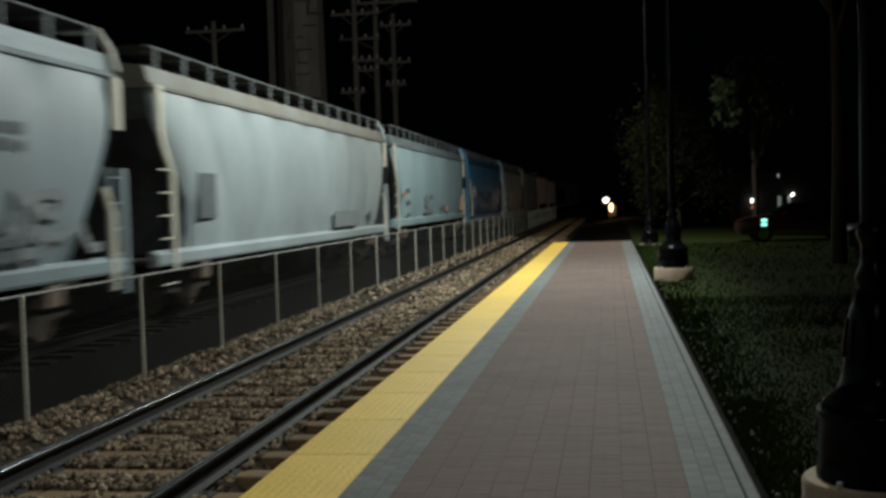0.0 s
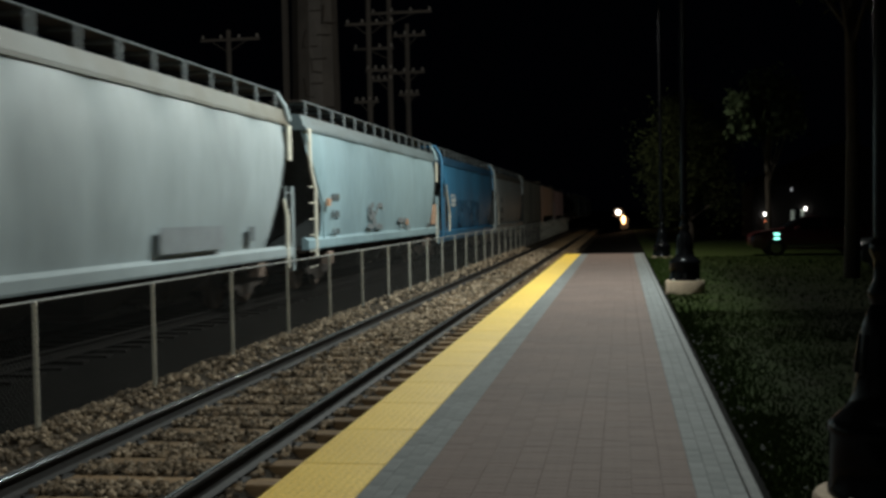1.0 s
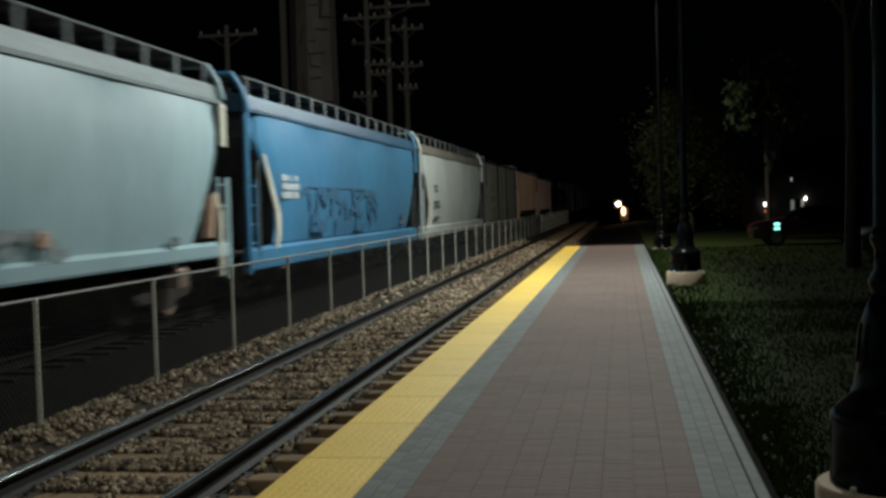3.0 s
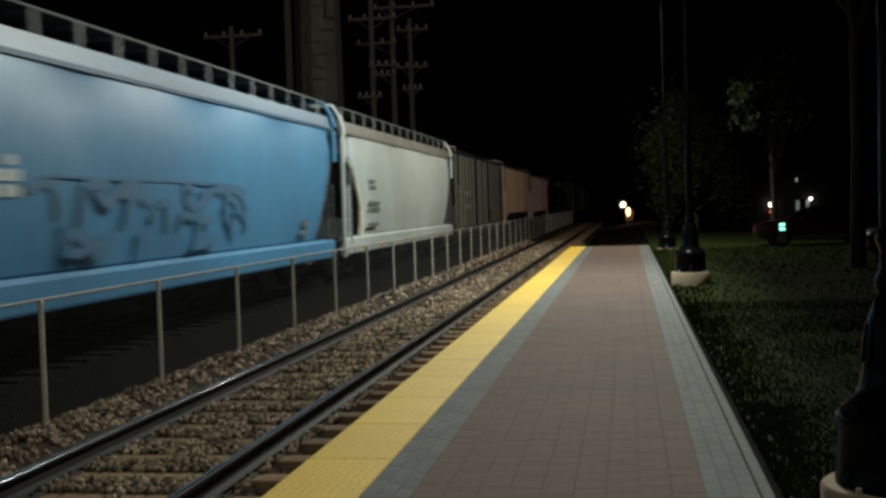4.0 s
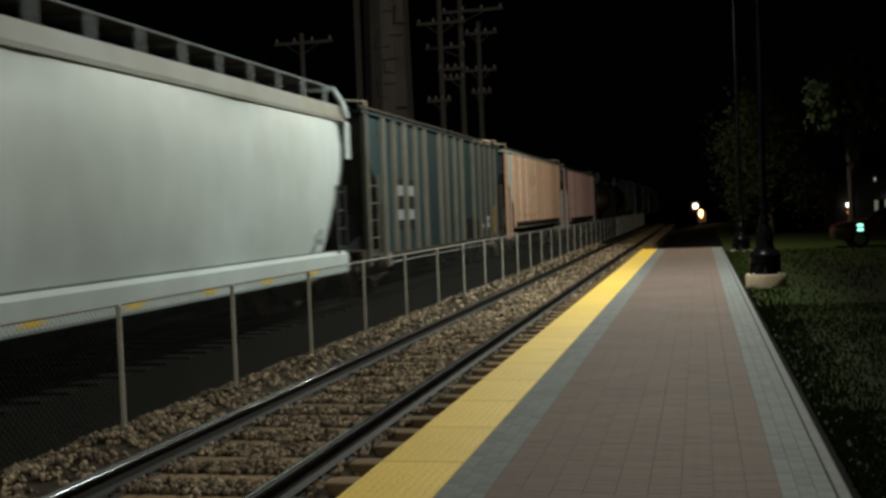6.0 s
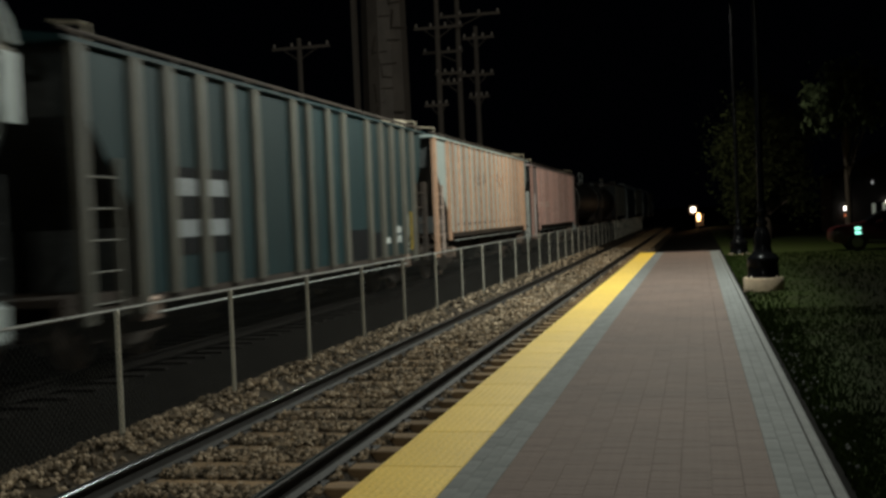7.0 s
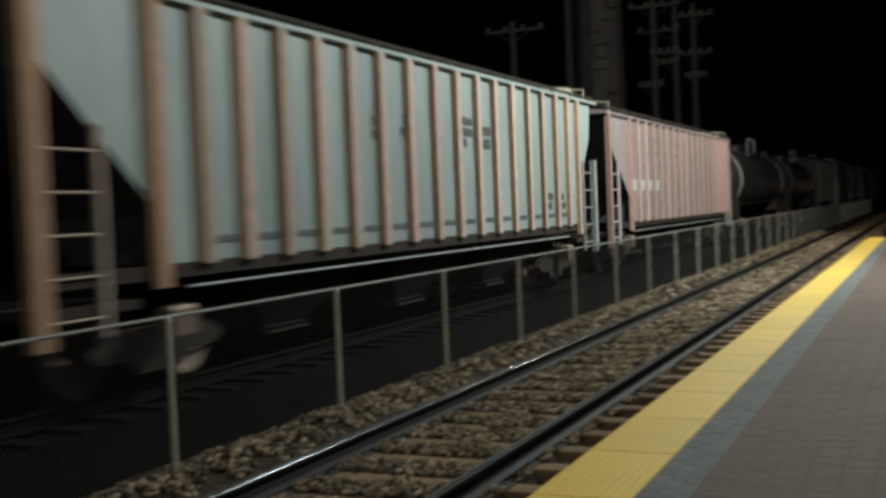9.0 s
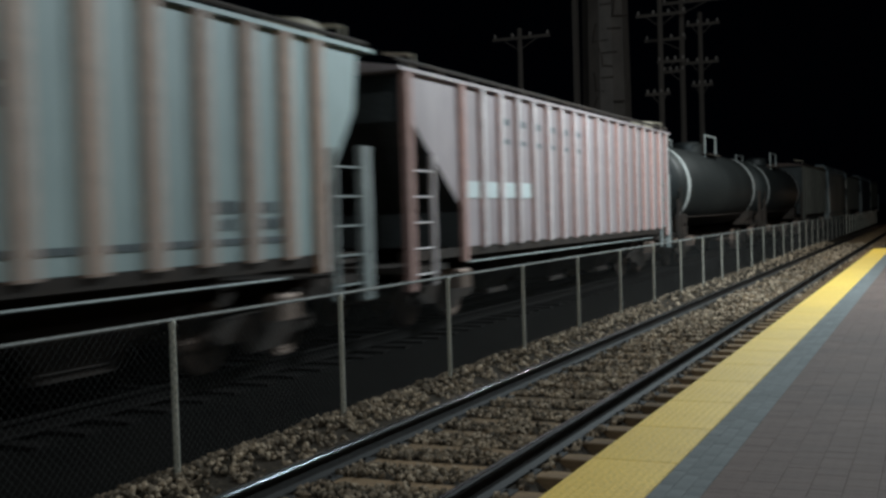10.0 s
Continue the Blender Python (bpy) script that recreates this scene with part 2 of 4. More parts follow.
# ---- mesh helpers ----
class Geo:
    """Collects faces for one mesh."""

    def __init__(self):
        self.v, self.f = [], []

    def add(self, verts, faces):
        k = len(self.v)
        self.v += [tuple(p) for p in verts]
        self.f += [tuple(i + k for i in f) for f in faces]
        return self

    def box(self, x0, x1, y0, y1, z0, z1):
        v = [(x, y, z) for z in (z0, z1) for y in (y0, y1) for x in (x0, x1)]
        return self.add(v, [(0, 2, 3, 1), (4, 5, 7, 6), (0, 1, 5, 4), (2, 6, 7, 3), (0, 4, 6, 2), (1, 3, 7, 5)])

    def chamfer(self, x0, x1, y0, y1, z0, z1, c):
        """A box without its bottom whose upper edges are chamfered by c."""
        v = [(x0, y0, z0), (x1, y0, z0), (x1, y1, z0), (x0, y1, z0), (x0, y0, z1 - c), (x1, y0, z1 - c), (x1, y1, z1 - c), (x0, y1, z1 - c),
             (x0 + c, y0 + c, z1), (x1 - c, y0 + c, z1), (x1 - c, y1 - c, z1), (x0 + c, y1 - c, z1)]
        f = [(0, 1, 5, 4), (1, 2, 6, 5), (2, 3, 7, 6), (3, 0, 4, 7), (4, 5, 9, 8), (5, 6, 10, 9), (6, 7, 11, 10), (7, 4, 8, 11), (8, 9, 10, 11)]
        return self.add(v, f)

    def tube(self, pts, r, n=6, caps=True):
        pts = [Vector(p) for p in pts]
        rings = []
        rr = r if isinstance(r, (list, tuple)) else [r] * len(pts)
        for i, p in enumerate(pts):
            d = (pts[min(i + 1, len(pts) - 1)] - pts[max(i - 1, 0)]).normalized()
            a = d.cross(Vector((0, 0, 1)) if abs(d.z) < 0.9 else Vector((1, 0, 0))).normalized()
            b = d.cross(a)
            rings.append([p + rr[i] * (math.cos(2 * math.pi * k / n) * a + math.sin(2 * math.pi * k / n) * b) for k in range(n)])
        f = []
        for i in range(len(pts) - 1):
            for k in range(n):
                f.append((i * n + k, i * n + (k + 1) % n, (i + 1) * n + (k + 1) % n, (i + 1) * n + k))
        if caps:
            f += [tuple(range(n))[::-1], tuple(range((len(pts) - 1) * n, len(pts) * n))]
        return self.add([q for ring in rings for q in ring], f)

    def turned(self, profile, n=24, at=(0, 0, 0)):
        """A body of revolution about the upright axis; profile: radius, height."""
        v = [(at[0] + r * math.cos(2 * math.pi * k / n), at[1] + r * math.sin(2 * math.pi * k / n), at[2] + z) for r, z in profile for k in range(n)]
        f = [(i * n + k, i * n + (k + 1) % n, (i + 1) * n + (k + 1) % n, (i + 1) * n + k) for i in range(len(profile) - 1) for k in range(n)]
        f += [tuple(range(n))[::-1], tuple(range((len(profile) - 1) * n, len(profile) * n))]
        return self.add(v, f)

    def extrude(self, section, y0, y1, close=True):
        """A section of x, z drawn along y."""
        n = len(section)
        v = [(x, y0, z) for x, z in section] + [(x, y1, z) for x, z in section]
        f = [(k, (k + 1) % n, n + (k + 1) % n, n + k) for k in range(n if close else n - 1)]
        if close:
            f += [tuple(range(n))[::-1], tuple(range(n, 2 * n))]
        return self.add(v, f)

    def mesh(self, name, mat, smooth=False):
        me = bpy.data.meshes.new(name)
        me.from_pydata(self.v, [], self.f)
        me.materials.append(M[mat])
        bm = bmesh.new()
        bm.from_mesh(me)
        bmesh.ops.recalc_face_normals(bm, faces=bm.faces)
        bm.to_mesh(me)
        bm.free()
        if smooth:
            me.shade_smooth()
            me.set_sharp_from_angle(angle=radians(40))
        return me

    def raw(self, name, mat):
        me = bpy.data.meshes.new(name)
        me.from_pydata(self.v, [], self.f)
        me.materials.append(M[mat])
        return me


def part(name, geo, mat, parent, label="", smooth=False, at=None):
    ob = new(name, geo.mesh(name, mat, smooth) if isinstance(geo, Geo) else geo)
    ob.parent = parent
    if at:
        ob.location = at
    return tagged(ob, label)


def thing(name, label, category, at=(0, 0, 0), group=""):
    ob = new(name)
    ob.empty_display_size = 0.2
    ob.location = at
    return tagged(ob, label, category, group)


def structure(name, geo, mat, label, category, smooth=False):
    return tagged(new(name, geo.mesh(name, mat, smooth) if isinstance(geo, Geo) else geo), label, category, kind="structure")


# ---- ground ----
EDGE, STRIP, GREY_L, GREY_R, RIGHT = -2.24, -1.635, -1.325, 0.42, 0.725
Y0, Y_END = -9.0, 44.0
TRACK, TRACK2 = -3.85, -9.15


def build_ground():
    # one sheet: trackbed to the left, lawn to the right, out to the horizon
    xs = [-1500, -300, -60, -20, -12.5, -11, -7.6, -7.0, -6.2, -5.75, -5.3, -4.8, -2.95, -2.8, -2.1, 0.95, 1.6, 3, 6, 12, 30, 100, 400, 1500]
    zs = [-0.6, -0.6, -0.6, -0.62, -0.62, -0.4, -0.4, -0.55, -0.58, -0.40, -0.22, -0.36, -0.38, -0.50, -0.52, -0.13, -0.1, -0.1, -0.1, -0.1, -0.12, -0.2, -0.4, -0.5]
    ys = [-300, -60, -20] + [i * 1.0 for i in range(-4, 60)] + [70, 90, 130, 200, 400, 900, 2500]
    g = Geo()
    v = []
    for y in ys:
        for x, z in zip(xs, zs):
            k = 0.02 if abs(x) < 20 and -5 < y < 60 else 0
            v.append((x, y, z + k * noise.noise((x * 1.3, y * 1.1, 0))))
    w = len(xs)
    g.add(v, [(j * w + i, j * w + i + 1, (j + 1) * w + i + 1, (j + 1) * w + i) for j in range(len(ys) - 1) for i in range(w - 1)])
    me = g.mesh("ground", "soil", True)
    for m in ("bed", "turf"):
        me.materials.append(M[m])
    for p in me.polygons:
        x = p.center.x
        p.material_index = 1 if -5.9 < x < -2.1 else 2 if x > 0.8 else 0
    structure("ground", me, "soil", "dark ballast, bare soil and lawn at night", "ground")


def build_platform():
    g = Geo().extrude([(EDGE + 0.02, -0.6), (EDGE + 0.02, -0.03), (RIGHT + 0.01, -0.03), (RIGHT + 0.01, -0.6)], -25, Y_END)
    plat = structure("pavement", g, "joint", "railway platform paved in red and grey brick", "platform")
    k = Geo().extrude([(RIGHT + 0.012, -0.6), (RIGHT + 0.012, -0.004), (RIGHT + 0.022, 0.004), (RIGHT + 0.075, 0.0), (RIGHT + 0.09, -0.015), (RIGHT + 0.10, -0.6)], -25, Y_END + 0.1)
    part("kerb", k, "kerb", plat, "grey concrete edging kerb")
    f = Geo().extrude([(EDGE - 0.015, -0.6), (EDGE - 0.015, -0.045), (EDGE + 0.015, -0.04), (EDGE + 0.015, -0.6)], -25, Y_END)
    part("edge_board", f, "dark", plat, "dark platform edge face")
    # tactile tiles with rows of domes
    tile = Geo().chamfer(0.003, STRIP - EDGE - 0.003, 0.004, 1.216, -0.035, 0.0, 0.004)
    for i in range(10):
        for j in range(20):
            cx, cy, r, t = 0.045 + i * 0.0605, 0.04 + j * 0.0605, 0.0115, 0.006
            v = [(cx + r * a, cy + r * b, 0.0002) for a, b in ((-1, -.4), (-.4, -1), (.4, -1), (1, -.4), (1, .4), (.4, 1), (-.4, 1), (-1, .4))]
            v += [(cx + t * a, cy + t * b, 0.0022) for a, b in ((-1, -1), (1, -1), (1, 1), (-1, 1))]
            tile.add(v, [(0, 1, 8), (1, 2, 9, 8), (2, 3, 9), (3, 4, 10, 9), (4, 5, 10), (5, 6, 11, 10), (6, 7, 11), (7, 0, 8, 11), (8, 9, 10, 11)])
    me = tile.raw("tactile_tile", "yellow")
    n = int((Y_END - Y0) / 1.22) + 1
    for i in range(n):
        ob = new("tactile_tile", me)
        ob.parent, ob.location = plat, (EDGE, Y_END - (i + 1) * 1.22, 0.0)
    # pavers
    rng = random.Random(4)

    def field(x0, x1, wide, long_, mat, name, near):
        rows = round((x1 - x0) / wide)
        wide = (x1 - x0) / rows
        rest = Geo()
        shared = Geo().chamfer(-wide / 2 + 0.0009, wide / 2 - 0.0009, -long_ / 2 + 0.0009, long_ / 2 - 0.0009, -0.03, 0.0, 0.0012).raw(name, mat)
        for i in range(rows):
            y = Y0 + (long_ / 2 if i % 2 else 0)
            while y < Y_END - long_:
                dz = rng.uniform(-0.0010, 0.0006)
                cx = x0 + (i + 0.5) * wide
                if near[0] < y < near[1]:
                    ob = new(name, shared)
                    ob.parent, ob.location = plat, (cx, y + long_ / 2, dz)
                    ob.rotation_euler = (rng.uniform(-0.003, 0.003), rng.uniform(-0.003, 0.003), rng.uniform(-0.006, 0.006))
                else:
                    rest.chamfer(cx - wide / 2 + 0.0009, cx + wide / 2 - 0.0009, y + 0.0009, y + long_ - 0.0009, -0.03, dz, 0.0012)
                y += long_
        ob = new(name + "_field", rest.raw(name + "_field", mat))
        ob.parent = plat
        tagged(ob, kind="stuff")

    field(GREY_L, GREY_R, 0.2, 0.1, "brick", "brick", (5.8, 9.0))
    field(STRIP + 0.003, GREY_L, 0.1, 0.2, "greybrick", "grey_brick", (5.8, 12.0))
    field(GREY_R, RIGHT, 0.107, 0.2, "greybrick", "edge_brick", (5.8, 12.0))


def build_track(centre, name, label, y1, tie_from, tie_to, parts=True):
    track = tagged(new(name), label, "railway track", kind="structure")
    s = [(-0.075, -0.17), (0.075, -0.17), (0.075, -0.16), (0.012, -0.145), (0.01, -0.045), (0.036, -0.035), (0.036, -0.006)]
    s = s + [(0.03, -0.001)] + [(-x, z) for x, z in [(0.03, -0.001)] + s[2:][::-1]]
    for side in (-0.7525, 0.7525):
        r = part("rail", Geo().extrude([(x + centre + side, z + RAIL_TOP) for x, z in s], -40, y1), "rail" if parts else "trackshade", track, "dark rusted steel rail")
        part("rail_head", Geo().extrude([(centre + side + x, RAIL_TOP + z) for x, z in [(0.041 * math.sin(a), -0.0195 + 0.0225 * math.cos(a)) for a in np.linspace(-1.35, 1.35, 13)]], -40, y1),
             "railtop" if parts else "trackshade", r, "polished running surface" if parts else "running surface, painted dark for the train's shade", True)
    tie = Geo().chamfer(-1.30, 1.30, -0.115, 0.115, -0.2, 0.0, 0.012).raw("sleeper", "tie" if parts else "trackshade")
    plate = Geo()
    for side in (-0.7525, 0.7525):
        plate.chamfer(side - 0.17, side + 0.17, -0.09, 0.09, 0.001, 0.016, 0.004)
        for a in (-0.12, 0.12):
            plate.box(side + a - 0.012, side + a + 0.012, -0.05, -0.02, 0.016, 0.04)
    pm = plate.raw("tie_plate", "rail")
    rng = random.Random(7)
    y = tie_from
    while y < tie_to:
        ob = new("sleeper", tie)
        ob.parent = track
        ob.location = (centre + rng.uniform(-0.03, 0.03), y + rng.uniform(-0.02, 0.02), RAIL_TOP - 0.178 + rng.uniform(-0.006, 0.002))
        ob.rotation_euler = (0, 0, rng.uniform(-0.012, 0.012))
        if y < 30 and parts:
            p = new("tie_plate", pm)
            p.parent = ob
        y += 0.66
    return track


def build_ballast():
    rng = np.random.default_rng(5)
    ico_v = np.array([(0, 0, 1), (0.9, 0, 0.35), (0.2, 0.9, 0.3), (-0.8, 0.5, 0.25), (-0.7, -0.6, 0.4), (0.3, -0.9, 0.3), (0, 0, -0.6)], float)
    ico_f = [(0, 1, 2), (0, 2, 3), (0, 3, 4), (0, 4, 5), (0, 5, 1), (6, 2, 1), (6, 3, 2), (6, 4, 3), (6, 5, 4), (6, 1, 5)]
    g = Geo()
    bands = ((-6.0, 5.0, 90, 0.045), (5.0, 12.0, 560, 0.029), (12.0, 22.0, 260, 0.036), (22.0, 60.0, 45, 0.05))
    for a, b, density, size in bands:
        n = int((b - a) * 3.55 * density)
        x = rng.uniform(-5.9, -2.3, n)
        y = rng.uniform(a, b, n)
        for px, py in zip(x, y):
            on_tie = abs((py + 0.33 - 1.0) % 0.66 - 0.33) < 0.12 and abs(px - TRACK) < 1.3
            bare = noise.noise((px * 1.7, py * 1.2, 3)) > -0.3
            if on_tie and (bare or px > TRACK + 0.6):
                continue
            if min(abs(px - TRACK - 0.7525), abs(px - TRACK + 0.7525)) < 0.11:
                continue
            if px > TRACK + 0.95 and rng.uniform() < 0.75:
                continue
            s = size * rng.uniform(0.45, 1.5)
            base = -0.345 + 0.02 * noise.noise((px * 2.3, py * 2.3, 0))
            if px > TRACK + 0.95:
                base -= 0.12
            if px < -4.9:
                base += 0.15 * min(1, (-4.9 - px) / 0.35)
            if px < -5.45:
                base -= 0.5 * (-5.45 - px)
            q = Euler(rng.uniform(0, 6.28, 3)).to_matrix()
            v = ico_v * rng.uniform(0.7, 1.2, 3) * s
            v = v @ np.array(q) + (px, py, base + 0.1 * s)
            g.add(v.tolist(), ico_f)
    tagged(new("ballast_stones", g.raw("ballast_stones", "ballast")), "loose brown and grey ballast stones round the sleepers", "ballast", kind="stuff")


FENCE_X, FENCE_Y1, FENCE_STEP, FENCE_TOP = -5.365, 9.41, 2.597, 0.985


def build_fence():
    fence = thing("fence", "galvanised chain-link fence with round posts between the tracks", "fence", (FENCE_X, 0, -0.3))
    top = FENCE_TOP + 0.3
    post = Geo().turned([(0.025, 0.0), (0.025, top - 0.05), (0.029, top - 0.048), (0.029, top - 0.02), (0.016, top + 0.005)], 10).mesh("post", "galv", True)
    k0, k1 = -3, 40
    for i in range(k0, k1):
        ob = new("post", post)
        ob.parent, ob.location = fence, (0, FENCE_Y1 + i * FENCE_STEP, 0)
    a, b = FENCE_Y1 + k0 * FENCE_STEP, FENCE_Y1 + (k1 - 1) * FENCE_STEP
    part("top_rail", Geo().tube([(0, a, top), (0, b, top)], 0.015, 8), "dullgalv", fence, "dull galvanised top rail", True)
    g = Geo()
    h, d = top - 0.06, 0.07
    y = a
    far = 72.0
    w = 0.0012
    while y < far:
        for s in (1, -1):
            p, q = (y, y + h) if s > 0 else (y + h, y)
            v = [(0.035 - w, p, 0.05), (0.035 + w, p - w, 0.05), (0.035 + w, p + w, 0.05), (0.035 - w, q, top), (0.035 + w, q - w, top), (0.035 + w, q + w, top)]
            g.add(v, [(0, 1, 4, 3), (1, 2, 5, 4), (2, 0, 3, 5)])
        y += d
    ob = new("chain_link", g.raw("chain_link", "wire"))
    ob.parent = fence
    tagged(ob, "grey diamond wire mesh", kind="stuff")


# ---- platform lamps ----
def build_lamps():
    post = thing("lamp_post", "tall black cast-iron lamp post on a concrete footing", "lamp post", (LAMP_X[1], LAMP_Y[1], LAMP_Z[1]), "platform lamps")
    part("footing", Geo().turned([(0.41, -0.4), (0.415, 0.105), (0.40, 0.125), (0.0, 0.13)], 36), "concrete", post, "round tan concrete footing", True)
    part("pedestal", Geo().turned([(0.335, 0.125), (0.335, 0.165), (0.325, 0.18), (0.325, 0.48), (0.335, 0.50), (0.33, 0.53), (0.29, 0.575), (0.22, 0.64), (0.188, 0.72), (0.178, 0.80)], 36),
         "blackiron", post, "broad black iron pedestal", True)
    part("column", Geo().turned([(0.178, 0.79), (0.168, 0.92), (0.145, 1.08), (0.11, 1.18), (0.088, 1.22), (0.105, 1.26), (0.108, 1.30), (0.078, 1.36), (0.072, 1.47), (0.095, 1.52), (0.095, 1.56), (0.06, 1.62)], 32),
         "blackiron", post, "tapering black iron column with turned rings", True)
    for k in range(12):
        b = 2 * math.pi * k / 12
        part("flute", Geo().tube([(0.176 * math.cos(b), 0.176 * math.sin(b), 0.83), (0.167 * math.cos(b), 0.167 * math.sin(b), 0.93), (0.15 * math.cos(b), 0.15 * math.sin(b), 1.05)], 0.014, 6), "blackiron", post)
    sh = Geo().turned([(0.075, 1.60), (0.07, 2.4), (0.055, LAMP_H), (0.03, LAMP_H + 0.1)], 20)
    part("shaft", sh, "blackiron", post, "", True)
    part("arm", Geo().tube([(0, 0, LAMP_H - 0.5), (-0.3, 0, LAMP_H - 0.1), (-0.8, 0, LAMP_H + 0.05), (-1.25, 0, LAMP_H)], 0.03, 8), "blackiron", post, "", True)
    hood = Geo().extrude([(-1.5, LAMP_H - 0.12), (-1.45, LAMP_H), (-1.15, LAMP_H), (-1.12, LAMP_H - 0.04), (-1.15, LAMP_H - 0.06), (-1.44, LAMP_H - 0.06), (-1.48, LAMP_H - 0.13)], -0.32, 0.32)
    part("shade", hood, "blackiron", post, "flat black luminaire housing")
    # unseen panel, added only to keep the lamp's light off the lawn
    part("shield", Geo().box(-1.20, -1.19, -0.9, 0.9, LAMP_H - 0.85, LAMP_H - 0.05), "blackiron", post, "shield on the lawn side")
    for k in range(4):
        a = math.pi / 4 + k * math.pi / 2
        part("bolt", Geo().turned([(0.018, 0.13), (0.018, 0.16), (0.01, 0.165)], 6, (0.365 * math.cos(a), 0.365 * math.sin(a), 0)), "galv", post)
    # shorter added panels for the two far lamps, letting more light past
    short = Geo().box(-1.20, -1.19, -0.9, 0.9, LAMP_H - 0.56, LAMP_H - 0.05).mesh("shield", "blackiron")
    middling = Geo().box(-1.20, -1.19, -0.9, 0.9, LAMP_H - 0.37, LAMP_H - 0.05).mesh("shield", "blackiron")
    for i in (0, 2, 3):
        twin = copy_thing(post, pose(LAMP_X[i], LAMP_Y[i], LAMP_Z[i]))
        for ch in twin.children:
            if i > 1 and ch.name.startswith("shield"):
                ch.data = short if i == 2 else middling


# ---- the freight train ----
SPEED, SLOWING = 12.62, 0.02
GAPS = (-3.2, 17.22, 38.23, 59.0, 79.0, 98.94, 119.09, 139.24, 159.07, 178.1, 195.4, 211.7, 231.0, 250.5, 270.0, 289.5)
cars = []


wheelsets = []
WHEEL_R = 0.457
made_wheel = []


def wheel_mesh():
    """Two flanged wheels on an axle, shared by all cars."""
    if made_wheel:
        return made_wheel[0]
    w = Geo()
    prof = [(0.06, 0), (0.40, 0.0), (0.455, 0.0), (0.455, 0.09), (0.43, 0.13), (0.38, 0.13), (0.32, 0.09), (0.12, 0.09), (0.12, 0.13), (0.06, 0.13)]
    n = 20
    for side in (-1, 1):
        v = [(side * (0.68 + h), r * math.cos(2 * math.pi * k / n), r * math.sin(2 * math.pi * k / n)) for r, h in prof for k in range(n)]
        w.add(v, [(i * n + k, i * n + (k + 1) % n, (i + 1) * n + (k + 1) % n, (i + 1) * n + k) for i in range(len(prof) - 1) for k in range(n)])
        for k in range(3):
            b = 2 * math.pi * k / 3
            w.tube([(side * 0.80, 0.07 * math.cos(b), 0.07 * math.sin(b)), (side * 0.84, 0.07 * math.cos(b), 0.07 * math.sin(b))], 0.018, 6)
    w.tube([(-1.0, 0, 0), (1.0, 0, 0)], 0.075, 10)
    made_wheel.append(w.mesh("wheelset", "wheel", True))
    return made_wheel[0]


def running_gear(car, length):
    half = length / 2
    truck_y = half - 2.9
    for end in (-1, 1):
        yc = end * truck_y
        for side in (-1, 1):
            x = side * 1.06
            f = Geo()
            s = [(-1.2, 0.52), (-0.95, 0.68), (-0.4, 0.72), (0.4, 0.72), (0.95, 0.68), (1.2, 0.52), (1.0, 0.40), (0.55, 0.38), (0.35, 0.22), (-0.35, 0.22), (-0.55, 0.38), (-1.0, 0.40)]
            v = [(x - 0.07, yc + a, b) for a, b in s] + [(x + 0.07, yc + a, b) for a, b in s]
            n = len(s)
            f.add(v, [(i, (i + 1) % n, n + (i + 1) % n, n + i) for i in range(n)] + [tuple(range(n)), tuple(range(n, 2 * n))[::-1]])
            part("truck_frame", f, "dark", car)
        for side in (-1, 1):
            part("bolster_end", Geo().chamfer(side * 1.38 - 0.12, side * 1.38 + 0.12, yc - 0.22, yc + 0.22, 0.62, 0.95, 0.04), "wheel", car)
        for a in (-0.9, 0.9):
            ob = new("wheelset", wheel_mesh())
            ob.parent = car
            tagged(ob, "steel wheelset")
            wheelsets.append((ob, yc + a, car))
            ob.location = (0, yc + a, WHEEL_R)
        part("coupler", Geo().box(-0.12, 0.12, min(end * (half - 1.0), end * (half - 0.02)), max(end * (half - 1.0), end * (half - 0.02)), 0.72, 0.98)
             .box(-0.2, 0.2, min(end * (half - 0.3), end * (half - 0.05)), max(end * (half - 0.3), end * (half - 0.05)), 0.68, 1.02), "dark", car)
    part("centre_sill", Geo().box(-0.3, 0.3, -half + 0.7, half - 0.7, 0.75, 1.05), "dark", car)


def bays(car, length, count, mat, z1=1.25):
    span = length - 8.2
    step = span / count
    for i in range(count):
        yc = -span / 2 + (i + 0.5) * step
        a, b = step * 0.48, 0.45
        v = [(-1.4, yc - a, z1), (1.4, yc - a, z1), (1.4, yc + a, z1), (-1.4, yc + a, z1), (-0.75, yc - b, 0.38), (0.75, yc - b, 0.38), (0.75, yc + b, 0.38), (-0.75, yc + b, 0.38)]
        part("discharge_bay", Geo().add(v, [(0, 1, 5, 4), (1, 2, 6, 5), (2, 3, 7, 6), (3, 0, 4, 7), (4, 5, 6, 7), (3, 2, 1, 0)])
             .box(-0.85, 0.85, yc - 0.5, yc + 0.5, 0.30, 0.39), mat, car)


